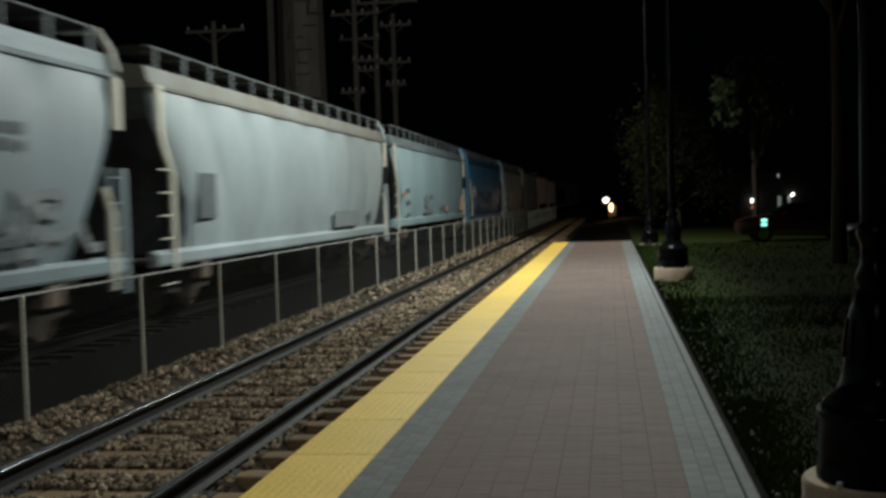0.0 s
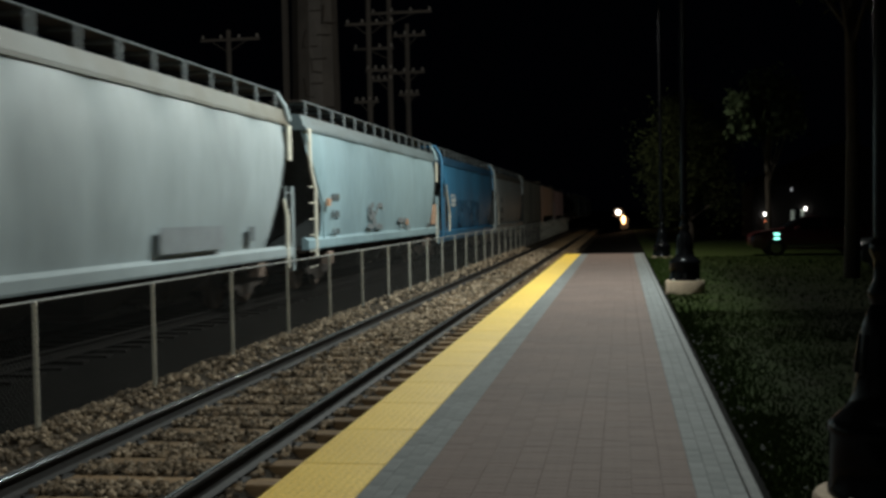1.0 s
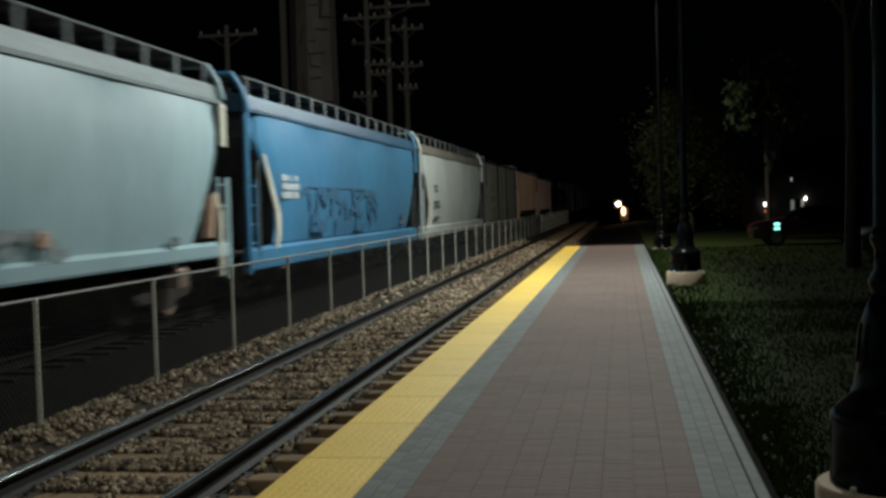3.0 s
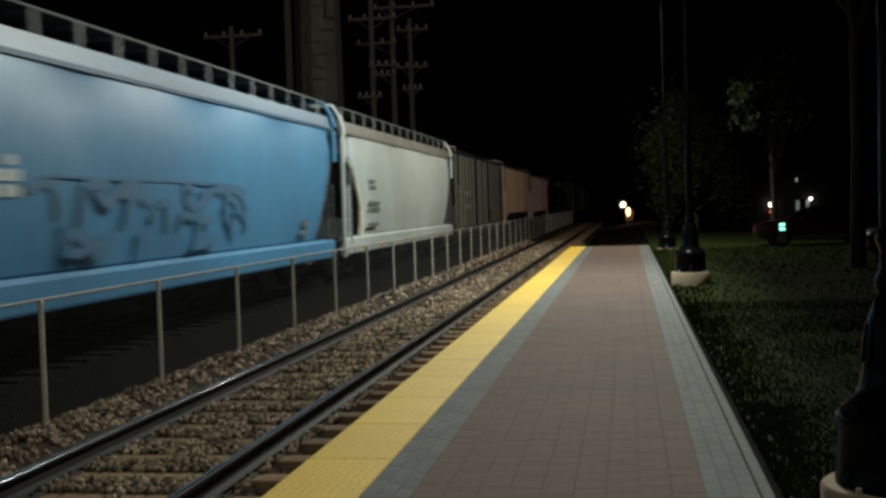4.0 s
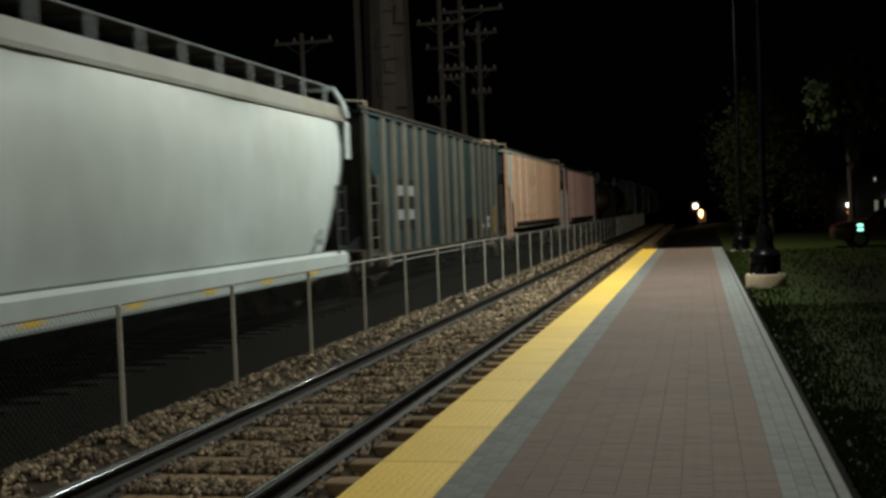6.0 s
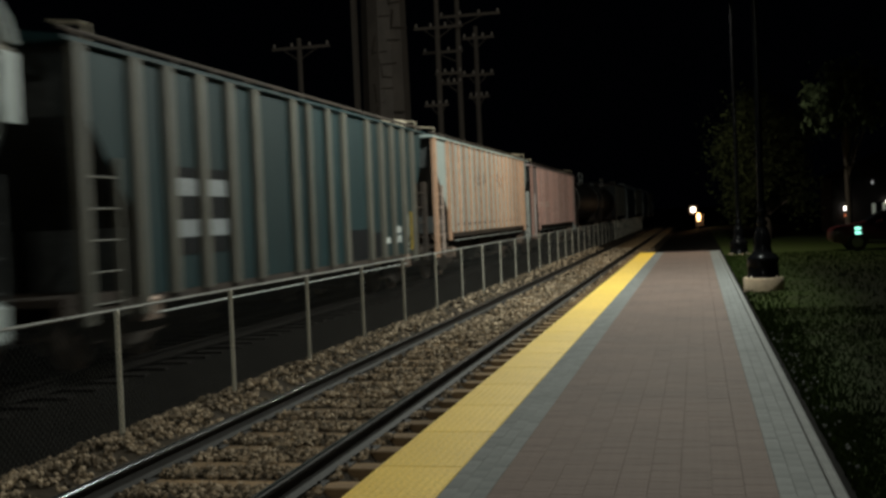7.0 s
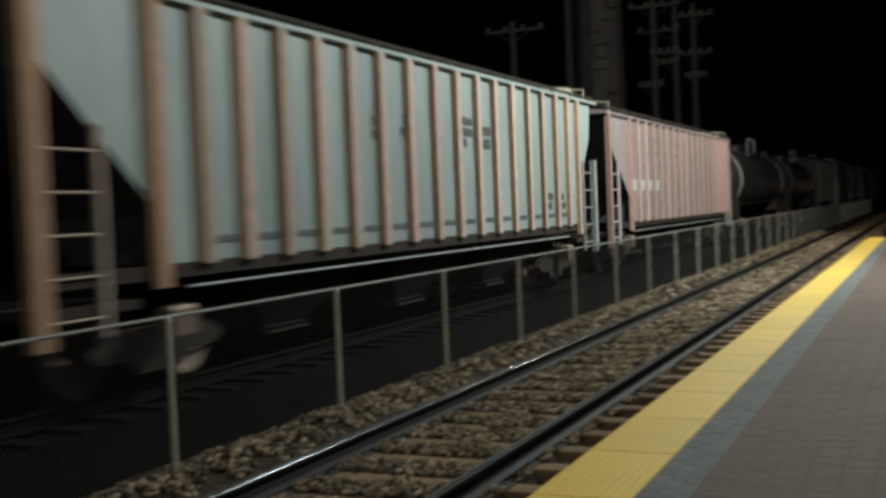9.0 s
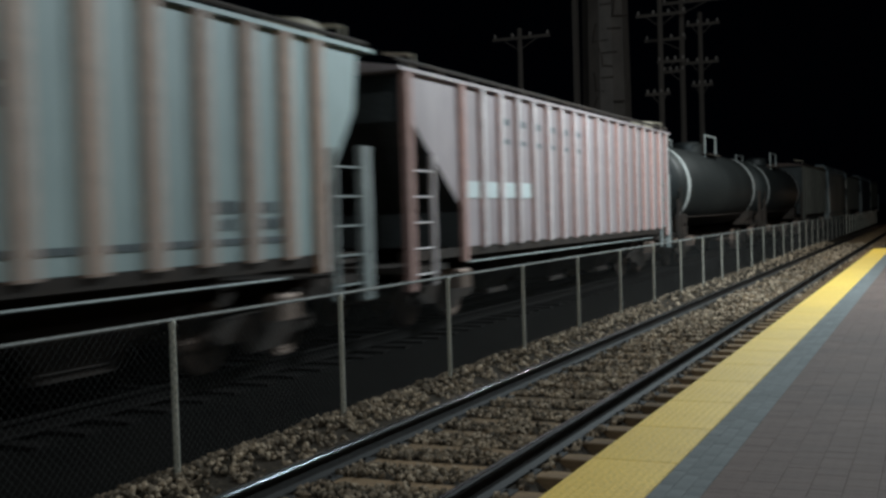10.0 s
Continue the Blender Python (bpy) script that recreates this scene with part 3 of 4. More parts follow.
def ladders(car, half, mat, z1=3.95, x=1.5, postw=0.08, slim=False, inner=None):
    """At each corner a ladder and a corner post; slim: at the leading end only steps on the stile."""
    for end in (-1, 1):
        for side in (-1, 1):
            y = end * (half - 0.62)
            # inner: trailing ladder in a dark colour, the gap's shade painted in
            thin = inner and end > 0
            if slim and end < 0:
                for k in range(6):
                    part("rung", Geo().tube([(side * x, y + 0.24, 0.62 + 0.40 * k), (side * x, y + 0.86, 0.62 + 0.40 * k)], 0.018, 5), "galv", car, "pale ladder rung")
                continue
            g = Geo().box(side * x - 0.03, side * x + 0.03, y - (0.018 if thin else postw), y + (0.018 if thin else postw), 0.62, 2.6 if end > 0 else z1)
            y2 = end * (half - 1.12)
            g.box(side * x - 0.02, side * x + 0.02, y2 - 0.03, y2 + 0.03, 0.72, 2.6)
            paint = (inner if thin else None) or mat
            ladder = part("ladder", g, paint, car)
            rung = Geo().tube([(side * x, y, 0), (side * x, y2, 0)], 0.013, 5).mesh("rung", paint)
            for k in range(5):
                part("rung", rung, None, ladder, at=(0, 0, 0.85 + 0.40 * k))


def slope(z, end, deepest, lead):
    """How far the body's end lies back at a height; the leading end starts higher."""
    if end < 0:
        high, low = lead
        return deepest * max(0, min(1, (high - z) / (high - low))) ** 0.95
    return deepest * max(0, min(1, (3.45 - z) / 2.25)) ** 1.15


def bulged_body(length, panels, cutmax, lead, shift=0.0):
    """A round-sided hopper body whose lower ends slope inwards; shift sets it back on its frame."""
    half = length / 2 - 0.72
    prof = [(1.30, 1.10), (1.43, 1.20), (1.50, 1.55), (1.54, 2.1), (1.555, 2.6), (1.545, 3.1), (1.52, 3.5), (1.47, 3.9), (1.45, 4.02)]
    ny = panels * 8
    g = Geo()
    for side in (-1, 1):
        v = []
        for j in range(ny + 1):
            u = -1 + 2 * j / ny
            for x, z in prof:
                cut = slope(z, u, cutmax, lead)
                e = 0.055 * (abs(math.sin(math.pi * panels * (u + 1) / 2)) ** 0.6 - 1) * (1 if 1.3 < z < 3.95 else 0)
                ends = 0.10 * max(0, (abs(u) - 0.96) / 0.04)
                v.append((side * (x + e - ends), shift + u * (half - cut), z))
        w = len(prof)
        g.add(v, [(j * w + i, j * w + i + 1, (j + 1) * w + i + 1, (j + 1) * w + i) for j in range(ny) for i in range(w - 1)])
    g.add([(sx * 1.3, shift + sy * (half - cutmax), 1.10) for sx, sy in ((-1, -1), (1, -1), (1, 1), (-1, 1))], [(0, 1, 2, 3)])
    ends = []
    for end in (-1, 1):
        v = []
        for x, z in prof:
            cut = slope(z, end, cutmax, lead)
            v += [(-(x - 0.1), shift + end * (half - cut), z), (x - 0.1, shift + end * (half - cut), z)]
        ends.append(Geo().add(v, [(2 * i, 2 * i + 1, 2 * i + 3, 2 * i + 2) for i in range(len(prof) - 1)]))
    return g, ends, half


def roofwalk(car, half, mat, iron, z=4.74, roof=4.42, grabs=(-1, 1), shift=0.0):
    """Running boards on brackets, with a rail and a bent grab iron at each end."""
    for side in (-1, 1):
        y = -half + 0.5
        n = int((2 * half - 1.0) / 1.25)
        step = (2 * half - 1.0) / n
        for i in range(n + 1):
            yy = y + i * step
            part("bracket", Geo().box(side * 1.34 - 0.02, side * 1.34 + 0.02, yy - 0.05, yy + 0.05, roof - 0.1, z).box(min(side * 1.34, side * 0.5), max(side * 1.34, side * 0.5), yy - 0.04, yy + 0.04, z - 0.05, z), "walkgrey", car)
        part("running_board", Geo().box(min(side * 0.5, side * 1.30), max(side * 0.5, side * 1.30), -half + 0.2, half - 0.2, z + 0.002, z + 0.035), "dark", car)
        part("roof_rail", Geo().tube([(side * 1.34, -half + 0.3, z + 0.02), (side * 1.34, half - 0.3 + shift, z + 0.02)], 0.02, 6), "walkgrey", car)
        for end in grabs:
            ye = end * (half + 0.02) + (shift if end > 0 else 0)
            part("grab_iron", Geo().tube([(side * 1.50, ye, 3.2 if end < 0 else 4.12), (side * 1.50, ye, 4.15), (side * 1.42, ye, 4.45), (side * 1.22, ye, 4.78), (side * 0.6, ye, 4.80)], 0.06, 8), iron, car, "bent corner grab iron", True)
    for i in range(5):
        yy = -half * 0.8 + i * half * 0.4
        part("hatch", Geo().turned([(0.42, 4.48), (0.42, 4.58), (0.36, 4.65), (0.0, 4.68)], 14, (0, yy, 0)), mat, car, "", True)


def stencils(car, rows, mat="stencil", x=1.562, solid=False):
    """Plain bars where there is lettering: y0, y1, z0, z1 on the platform side."""
    for y0, y1, z0, z1 in rows:
        g = Geo()
        if solid or z1 - z0 < 0.2:
            g.box(x, x + 0.006, y0, y1, z0, z1)
        else:
            rng = random.Random(int(y0 * 97 + z0 * 31))
            lines = max(1, round((z1 - z0) / 0.2))
            h = (z1 - z0) / lines
            for k in range(lines):
                y, a = y0, z0 + k * h
                while y < y1 - 0.06:
                    w = rng.uniform(0.07, 0.13)
                    if rng.random() > 0.12:
                        g.box(x, x + 0.006, y, min(y + w, y1), a, a + h * rng.uniform(0.62, 0.8))
                    y += w + 0.035
        ob = part("stencil", g, mat, car, "weathered lettering, not readable")
        if not solid and z1 - z0 >= 0.2:
            tagged(ob, kind="stuff")


def graffiti(car, seed, y0, y1, z0, z1, n, mat="stencil"):
    rng = random.Random(seed)
    for _ in range(n):
        g = Geo()
        y, z = rng.uniform(y0, y1), rng.uniform(z0, z1)
        pts, a = [], rng.uniform(0, 6.28)
        for _ in range(7):
            pts.append((1.568, y, z))
            a += rng.uniform(-1.1, 1.1)
            y += 0.2 * math.cos(a)
            z = min(max(z + 0.2 * math.sin(a), z0), z1)
        for p, q in zip(pts, pts[1:]):
            d = Vector((0, q[1] - p[1], q[2] - p[2]))
            if d.length < 0.02:
                continue
            s = Vector((0, -d.z, d.y)).normalized() * 0.075
            P, Q = Vector(p), Vector(q)
            o = Vector((0.004, 0, 0))
            g.add([P - s, Q - s, Q + s, P + s, P - s + o, Q - s + o, Q + s + o, P + s + o], [(4, 5, 6, 7), (0, 1, 5, 4), (3, 2, 6, 7)])
        tagged(part("graffiti_stroke", g, mat, car), "faded spray-painted stroke", kind="stuff")


def bent_stile(side, end, half, path):
    """Flat pressed stile; path: how far in from the body's end, height, half width."""
    x0, x1 = side * 1.50, side * 1.55
    v = []
    for d, z, w in path:
        y = end * (half - 0.06 - d)
        v += [(x0, y - w, z), (x1, y - w, z), (x1, y + w, z), (x0, y + w, z)]
    f = [(4 * k + j, 4 * k + (j + 1) % 4, 4 * k + 4 + (j + 1) % 4, 4 * k + 4 + j) for k in range(len(path) - 1) for j in range(4)]
    n = 4 * len(path)
    return Geo().add(v, f + [(0, 1, 2, 3), (n - 4, n - 3, n - 2, n - 1)])


def smooth_hopper(i, mat, label, panels=8, cut=1.45, trim=None, bay="dark", sill=(0.95, 1.2), top=None, lead=(3.45, 2.0), shift=0.0):
    a, b = GAPS[i], GAPS[i + 1]
    length = b - a
    car = thing("hopper_car", label, "hopper car", group="freight train")
    cars.append((car, (a + b) / 2))
    trim = trim or mat
    g, ends, half = bulged_body(length, panels, cut, lead, shift)
    part("body", g, mat, car, "", True)
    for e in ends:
        part("end_sheet", e, "gapshade", car, "sloping end sheet with the gap's shade painted in", True)
    roof = Geo()
    s = [(-1.49, 4.02), (-1.49, 4.09), (-1.44, 4.11), (-1.36, 4.40), (-0.55, 4.50), (0.55, 4.50), (1.36, 4.40), (1.44, 4.11), (1.49, 4.09), (1.49, 4.02)]
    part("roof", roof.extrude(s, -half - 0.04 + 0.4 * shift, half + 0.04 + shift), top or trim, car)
    for side in (-1, 1):
        part("side_sill", Geo().extrude([(side * 1.36, sill[0]), (side * 1.52, sill[0]), (side * 1.535, sill[0] + 0.04), (side * 1.535, sill[1] - 0.05), (side * 1.44, sill[1] + 0.02), (side * 1.36, sill[1] + 0.02)], -length / 2 + 0.6, length / 2 - 0.6), trim, car)
    ladders(car, length / 2, trim, slim=i < 3, inner="gapshade" if shift else None)
    for end in (-1, 1):
        part("end_platform", Geo().box(-1.45, 1.45, min(end * (length / 2 - 2.3), end * (length / 2 - 0.6)), max(end * (length / 2 - 2.3), end * (length / 2 - 0.6)), 0.98, 1.06)
             .box(-0.1, 0.1, end * (length / 2 - 1.0) - 0.1, end * (length / 2 - 1.0) + 0.1, 1.0, 3.7), "dark", car)
    for end in (-1, 1):
        for side in (-1, 1):
            y = end * (half - 0.03)
            if end < 0:
                part("edge_angle", Geo().tube([(side * 1.50, shift + end * (half - slope(z, end, cut, lead) + 0.03), z) for z in (3.9, 3.4, 3.0, 2.6, 2.2, 1.8, 1.25)], 0.03, 6), trim, car, "edge angle")
                if shift:
                    path = [(0.85, 3.15, 0.07), (1.12, 2.75, 0.10), (1.58, 2.1, 0.13), (1.74, 1.85, 0.15), (1.74, 1.4, 0.14), (1.60, 1.08, 0.07)]
                    part("end_brace", bent_stile(side, end, half, path), "galv", car, "pale curved brace along the body's sloping edge")
                    path = [(0.42, 3.0, 0.035), (0.42, 0.95, 0.035)]
                    part("end_stile", bent_stile(side, end, half, path), "walkgrey", car, "grey upright of the end ladder")
                else:
                    inset = 0.40 * slope(1.25, end, cut, lead)
                    path = [(0.12, 4.06, 0.13), (0.12, 3.35, 0.11), (0.35 * inset, 3.05, 0.085), (inset, 2.55, 0.075), (inset, 0.85, 0.075)]
                    part("end_stile", bent_stile(side, end, half, path), "galv", car, "pale bent end stile")
            else:
                y += shift
                part("end_flange", Geo().box(side * 1.50 - 0.03, side * 1.50 + 0.035, y - 0.11, y + 0.11, 3.2, 4.02), trim if shift else "galv", car, "pale end flange")
                if not shift:
                    part("lower_post", bent_stile(side, end, half, [(0.55, 2.3, 0.05), (0.30, 1.9, 0.08), (0.30, 0.7, 0.08)]), "galv", car, "pale lower corner post")
    roofwalk(car, half, trim, "galv" if i == 0 else trim, grabs=(1,) if i < 3 and i else (-1, 1), shift=shift)
    bays(car, length, 4, bay)
    running_gear(car, length)
    return car, length


def ribbed_hopper(i, mat, ribmat, label, ribs, ribw=0.11, post=None, z0=1.3, z1=4.3, rail=4.46, front=0.0, tail="band", edge=None):
    """ribs: their places along the car, from its middle."""
    a, b = GAPS[i], GAPS[i + 1]
    length = b - a
    car = thing("hopper_car", label, "hopper car", group="freight train")
    cars.append((car, (a + b) / 2))
    half = length / 2 - 0.8
    reach = {-1: half - front, 1: half}
    x, zm, zs = 1.44, 1.95, 3.45
    c0, c1 = ribs[0] + 0.05, ribs[-1] - 0.05
    body = Geo()
    for side in (-1, 1):
        v = [(side * x, c0, z0), (side * x, c1, z0), (side * x, c1, zm), (side * x, half - 0.15, zs), (side * x, half, z1), (side * x, -reach[-1], z1), (side * x, -reach[-1] + 0.15, zs), (side * x, c0, zm)]
        body.add(v, [(0, 1, 2, 7), (2, 3, 6, 7), (3, 4, 5, 6)])
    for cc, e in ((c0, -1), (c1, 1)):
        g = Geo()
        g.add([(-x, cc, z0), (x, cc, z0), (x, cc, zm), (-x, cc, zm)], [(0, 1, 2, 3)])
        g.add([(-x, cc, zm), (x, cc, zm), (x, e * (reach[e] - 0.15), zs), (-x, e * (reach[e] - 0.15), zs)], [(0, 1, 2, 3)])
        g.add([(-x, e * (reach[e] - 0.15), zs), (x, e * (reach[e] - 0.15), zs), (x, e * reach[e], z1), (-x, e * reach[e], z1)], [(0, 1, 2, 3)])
        part("end_sheet", g, "gapshade", car, "sloping end sheet with the gap's shade painted in")
    body.add([(-x, c0, z0), (x, c0, z0), (x, c1, z0), (-x, c1, z0)], [(0, 1, 2, 3)])
    part("body", body, mat, car)
    part("roof", Geo().extrude([(-1.52, z1), (-1.52, z1 + 0.06), (-0.6, z1 + 0.2), (0.6, z1 + 0.2), (1.52, z1 + 0.06), (1.52, z1)], -reach[-1] - 0.35, half + 0.35), mat, car)
    rng = random.Random(i)
    for y in ribs:
        zb = z0 - 0.25 if y in (ribs[0], ribs[-1]) else z0 - 0.03
        w = ribw * rng.uniform(0.9, 1.1)
        for side in (-1, 1):
            g = Geo()
            xx = side * x
            xo = side * (x + 0.085)
            v = [(xx, y - w, zb), (xo, y - w * 0.8, zb), (xo, y + w * 0.8, zb), (xx, y + w, zb), (xx, y - w, z1), (xo, y - w * 0.8, z1), (xo, y + w * 0.8, z1), (xx, y + w, z1)]
            g.add(v, [(0, 1, 5, 4), (1, 2, 6, 5), (2, 3, 7, 6), (0, 3, 2, 1), (4, 5, 6, 7)])
            me = g.mesh("rib", post if post and y == ribs[0] else ribmat)
            if edge:
                # the leading flank is bare rust
                me.materials.append(M[edge])
                for p in me.polygons:
                    p.material_index = 1 if p.normal.y < -0.5 else 0
            part("rib", me, None, car)
    for side in (-1, 1):
        part("side_sill", Geo().extrude([(side * 1.30, z0 - 0.16), (side * 1.45, z0 - 0.16), (side * 1.45, z0 - 0.006), (side * 1.30, z0 - 0.006)], -length / 2 + 0.7, length / 2 - 0.7), "dark", car)
        part("brake_pipe", Geo().tube([(side * 1.5, -half + 2.2, z0 - 0.27), (side * 1.5, half - 2.2, z0 - 0.27)], 0.017, 6), "band", car, "thin bright pipe")
        part("roof_rail", Geo().tube([(side * 1.42, -reach[-1] - 0.3, rail), (side * 1.42, half + 0.3, rail)], 0.035, 6), "dark", car)
        n = 14
        for k in range(n):
            y = -reach[-1] + (half + reach[-1]) * k / (n - 1)
            part("bracket", Geo().box(side * 1.42 - 0.03, side * 1.42 + 0.03, y - 0.05, y + 0.05, z1 + 0.03, rail), "dark", car)
        for end in (-1, 1):
            y = end * (reach[end] + 0.05)
            w = 0.10
            part("corner_post", Geo().box(side * 1.47 - 0.06, side * 1.47 + 0.06, y - w, y + w, 0.7, z1 if end < 0 else 2.95), (post or ribmat) if end < 0 else tail, car, "stained corner post")
            g = Geo()
            y2 = y - end * 0.9
            g.box(side * 1.47 - 0.03, side * 1.47 + 0.03, y2 - 0.035, y2 + 0.035, 0.75, 2.9)
            paint = ribmat if end < 0 else tail
            ladder = part("ladder", g, paint, car)
            rung = Geo().tube([(side * 1.47, y, 0), (side * 1.47, y2, 0)], 0.016, 5).mesh("rung", paint)
            for k in range(5):
                part("rung", rung, None, ladder, at=(0, 0, 0.95 + 0.42 * k))
    for end in (-1, 1):
        part("end_platform", Geo().box(-1.45, 1.45, min(end * (half - 1.4), end * (half + 0.1)), max(end * (half - 1.4), end * (half + 0.1)), 0.98, 1.08), "dark", car)
        if end > 0:
            part("hatch_cover", Geo().turned([(0.55, z1 + 0.1), (0.55, z1 + 0.26), (0.48, z1 + 0.34), (0.0, z1 + 0.38)], 14, (0.75, end * (reach[end] - 0.9), 0)), "tan", car, "tan roof hatch", True)
        part("roof_step", Geo().tube([(1.4, end * (reach[end] - 0.35), z1), (1.4, end * (reach[end] - 0.35), z1 + 0.32), (0.9, end * (reach[end] - 0.35), z1 + 0.37)], 0.03, 6), "tan", car)
    bays(car, length, 3, "dark")
    running_gear(car, length)
    return car, length


def tank_car(i, label):
    a, b = GAPS[i], GAPS[i + 1]
    length = b - a
    car = thing("tank_car", label, "tank car", group="freight train")
    cars.append((car, (a + b) / 2))
    half, r, zc, n = length / 2 - 0.9, 1.5, 2.65, 36
    ys = [(-half - 0.0, 0.02), (-half + 0.05, 0.6), (-half + 0.2, 1.1), (-half + 0.45, 1.4), (-half + 0.7, r)]
    ys = ys + [(-y, q) for y, q in ys[::-1]]
    v = [(q * math.cos(2 * math.pi * k / n), y, zc + q * math.sin(2 * math.pi * k / n)) for y, q in ys for k in range(n)]
    g = Geo().add(v, [(j * n + k, j * n + (k + 1) % n, (j + 1) * n + (k + 1) % n, (j + 1) * n + k) for j in range(len(ys) - 1) for k in range(n)])
    part("tank", g, "tank", car, "", True)
    for y in (-half + 1.5, half - 1.5):
        w, q = 0.22, r + 0.012
        v = [(q * math.cos(2 * math.pi * k / n), yy, zc + q * math.sin(2 * math.pi * k / n)) for yy in (y - w, y + w) for k in range(n)]
        part("band", Geo().add(v, [(k, (k + 1) % n, n + (k + 1) % n, n + k) for k in range(n)]), "white", car, "pale reflective band", True)
    part("manway", Geo().turned([(0.55, zc + 1.4), (0.55, zc + 1.75), (0.45, zc + 1.85), (0, zc + 1.88)], 20), "tank", car, "", True)
    for side in (-1, 1):
        g = Geo()
        for y in (-1.1, 1.1):
            g.tube([(side * 0.9, y, zc + 1.15), (side * 0.9, y, zc + 2.05)], 0.03, 6)
        g.tube([(side * 0.9, -1.1, zc + 2.05), (side * 0.9, 1.1, zc + 2.05)], 0.03, 6)
        part("handrail", g, "band", car)
        part("walk_platform", Geo().box(min(side * 0.6, side * 1.1), max(side * 0.6, side * 1.1), -1.2, 1.2, zc + 1.28, zc + 1.33), "dark", car)
        part("side_rail", Geo().tube([(side * 1.53, -half + 0.5, 1.6), (side * 1.53, half - 0.5, 1.6)], 0.02, 6), "dark", car)
    for end in (-1, 1):
        a, b = sorted((end * (half - 2.0), end * (half - 0.8)))
        part("saddle", Geo().box(-1.3, 1.3, a, b, 1.085, 1.7), "dark", car)
        a, b = sorted((end * (length / 2 - 2.2), end * (length / 2 - 0.6)))
        part("end_frame", Geo().box(-1.45, 1.45, a, b, 0.95, 1.08), "dark", car)
    ladders(car, length / 2, "dark", z1=2.2)
    running_gear(car, length)
    return car, length


def build_train():
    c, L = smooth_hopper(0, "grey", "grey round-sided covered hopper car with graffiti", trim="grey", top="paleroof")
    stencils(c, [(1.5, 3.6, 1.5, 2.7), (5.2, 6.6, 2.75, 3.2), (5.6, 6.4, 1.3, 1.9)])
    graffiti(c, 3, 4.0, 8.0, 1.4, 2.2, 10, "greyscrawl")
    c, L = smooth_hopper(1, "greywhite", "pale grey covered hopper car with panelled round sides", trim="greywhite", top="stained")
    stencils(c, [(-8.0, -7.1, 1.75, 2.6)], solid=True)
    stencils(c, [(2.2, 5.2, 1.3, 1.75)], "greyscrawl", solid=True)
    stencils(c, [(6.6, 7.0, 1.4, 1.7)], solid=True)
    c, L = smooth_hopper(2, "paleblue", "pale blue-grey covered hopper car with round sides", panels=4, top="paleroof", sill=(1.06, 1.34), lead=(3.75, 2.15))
    stencils(c, [(-7.6, -6.8, 2.3, 2.55), (-7.6, -6.8, 1.85, 2.1), (-7.6, -6.8, 1.4, 1.6), (6.8, 7.2, 1.35, 1.6)])
    graffiti(c, 8, 0.0, 5.0, 1.4, 1.7, 5, "greyscrawl")
    graffiti(c, 18, -3.2, -2.0, 1.5, 2.2, 6, "greyscrawl")
    part("rust_strip", Geo().add([(x, y, z) for y, z in ((8.62, 1.45), (8.80, 1.45), (9.02, 2.25), (8.84, 2.25)) for x in (1.40, 1.56)], [(0, 2, 3, 1), (2, 4, 5, 3), (4, 6, 7, 5), (6, 0, 1, 7), (1, 3, 5, 7), (0, 6, 4, 2)]), "orangerust", c, "rust-orange end strip")
    for y, z in ((-8.0, 2.25), (2.6, 1.62)):
        part("reflector", Geo().chamfer(1.545, 1.62, y - 0.1, y + 0.1, z - 0.1, z + 0.1, 0.01), "orangerust", c, "small orange marker")
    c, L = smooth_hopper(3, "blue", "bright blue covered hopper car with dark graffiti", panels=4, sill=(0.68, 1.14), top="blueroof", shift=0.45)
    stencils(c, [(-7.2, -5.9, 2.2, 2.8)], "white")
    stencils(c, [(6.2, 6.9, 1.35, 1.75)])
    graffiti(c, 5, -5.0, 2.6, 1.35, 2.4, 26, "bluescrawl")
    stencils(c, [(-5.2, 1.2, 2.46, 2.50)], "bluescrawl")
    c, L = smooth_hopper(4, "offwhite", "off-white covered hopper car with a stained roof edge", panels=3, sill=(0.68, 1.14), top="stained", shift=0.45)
    stencils(c, [(-6.6, -5.7, 2.5, 2.85), (-6.7, -5.2, 1.85, 2.2), (-6.9, -5.5, 1.4, 1.5), (7.3, 7.6, 1.35, 1.7)])
    for k in range(7):
        y = -7.6 + 2.4 * k
        part("reflector", Geo().box(1.536, 1.541, y, y + 0.45, 0.76, 0.86), "yellow", c, "small yellow reflective strip")
    c, L = ribbed_hopper(5, "green", "greenrib", "dull green covered hopper car with tan stained ribs",
                         (-7.4, -6.4, -5.3, -4.17, -3.07, -1.17, -0.3, 0.92, 2.0, 3.85, 5.0, 6.0, 7.1, 8.1), 0.13, z0=0.98, z1=4.34, rail=4.5, front=0.45, tail="dark")
    for y in (-6.2, -5.1):
        stencils(c, [(y, y + 0.7, 2.41, 2.68), (y, y + 0.7, 1.77, 2.04)], "greyscrawl", 1.447, True)
        stencils(c, [(y, y + 0.7, 2.69, 2.85), (y, y + 0.7, 2.05, 2.40), (y, y + 0.7, 1.50, 1.76)], "soot", 1.447, True)
    stencils(c, [(2.15, 3.7, 1.0, 1.7), (4.0, 4.85, 1.0, 1.6)], "soot", 1.447, True)
    stencils(c, [(5.2, 5.6, 1.3, 1.45), (6.3, 6.7, 1.3, 1.8)], "white", 1.447)
    stencils(c, [(7.74, 7.95, 1.05, 2.1)], "dullyellow", 1.447, True)
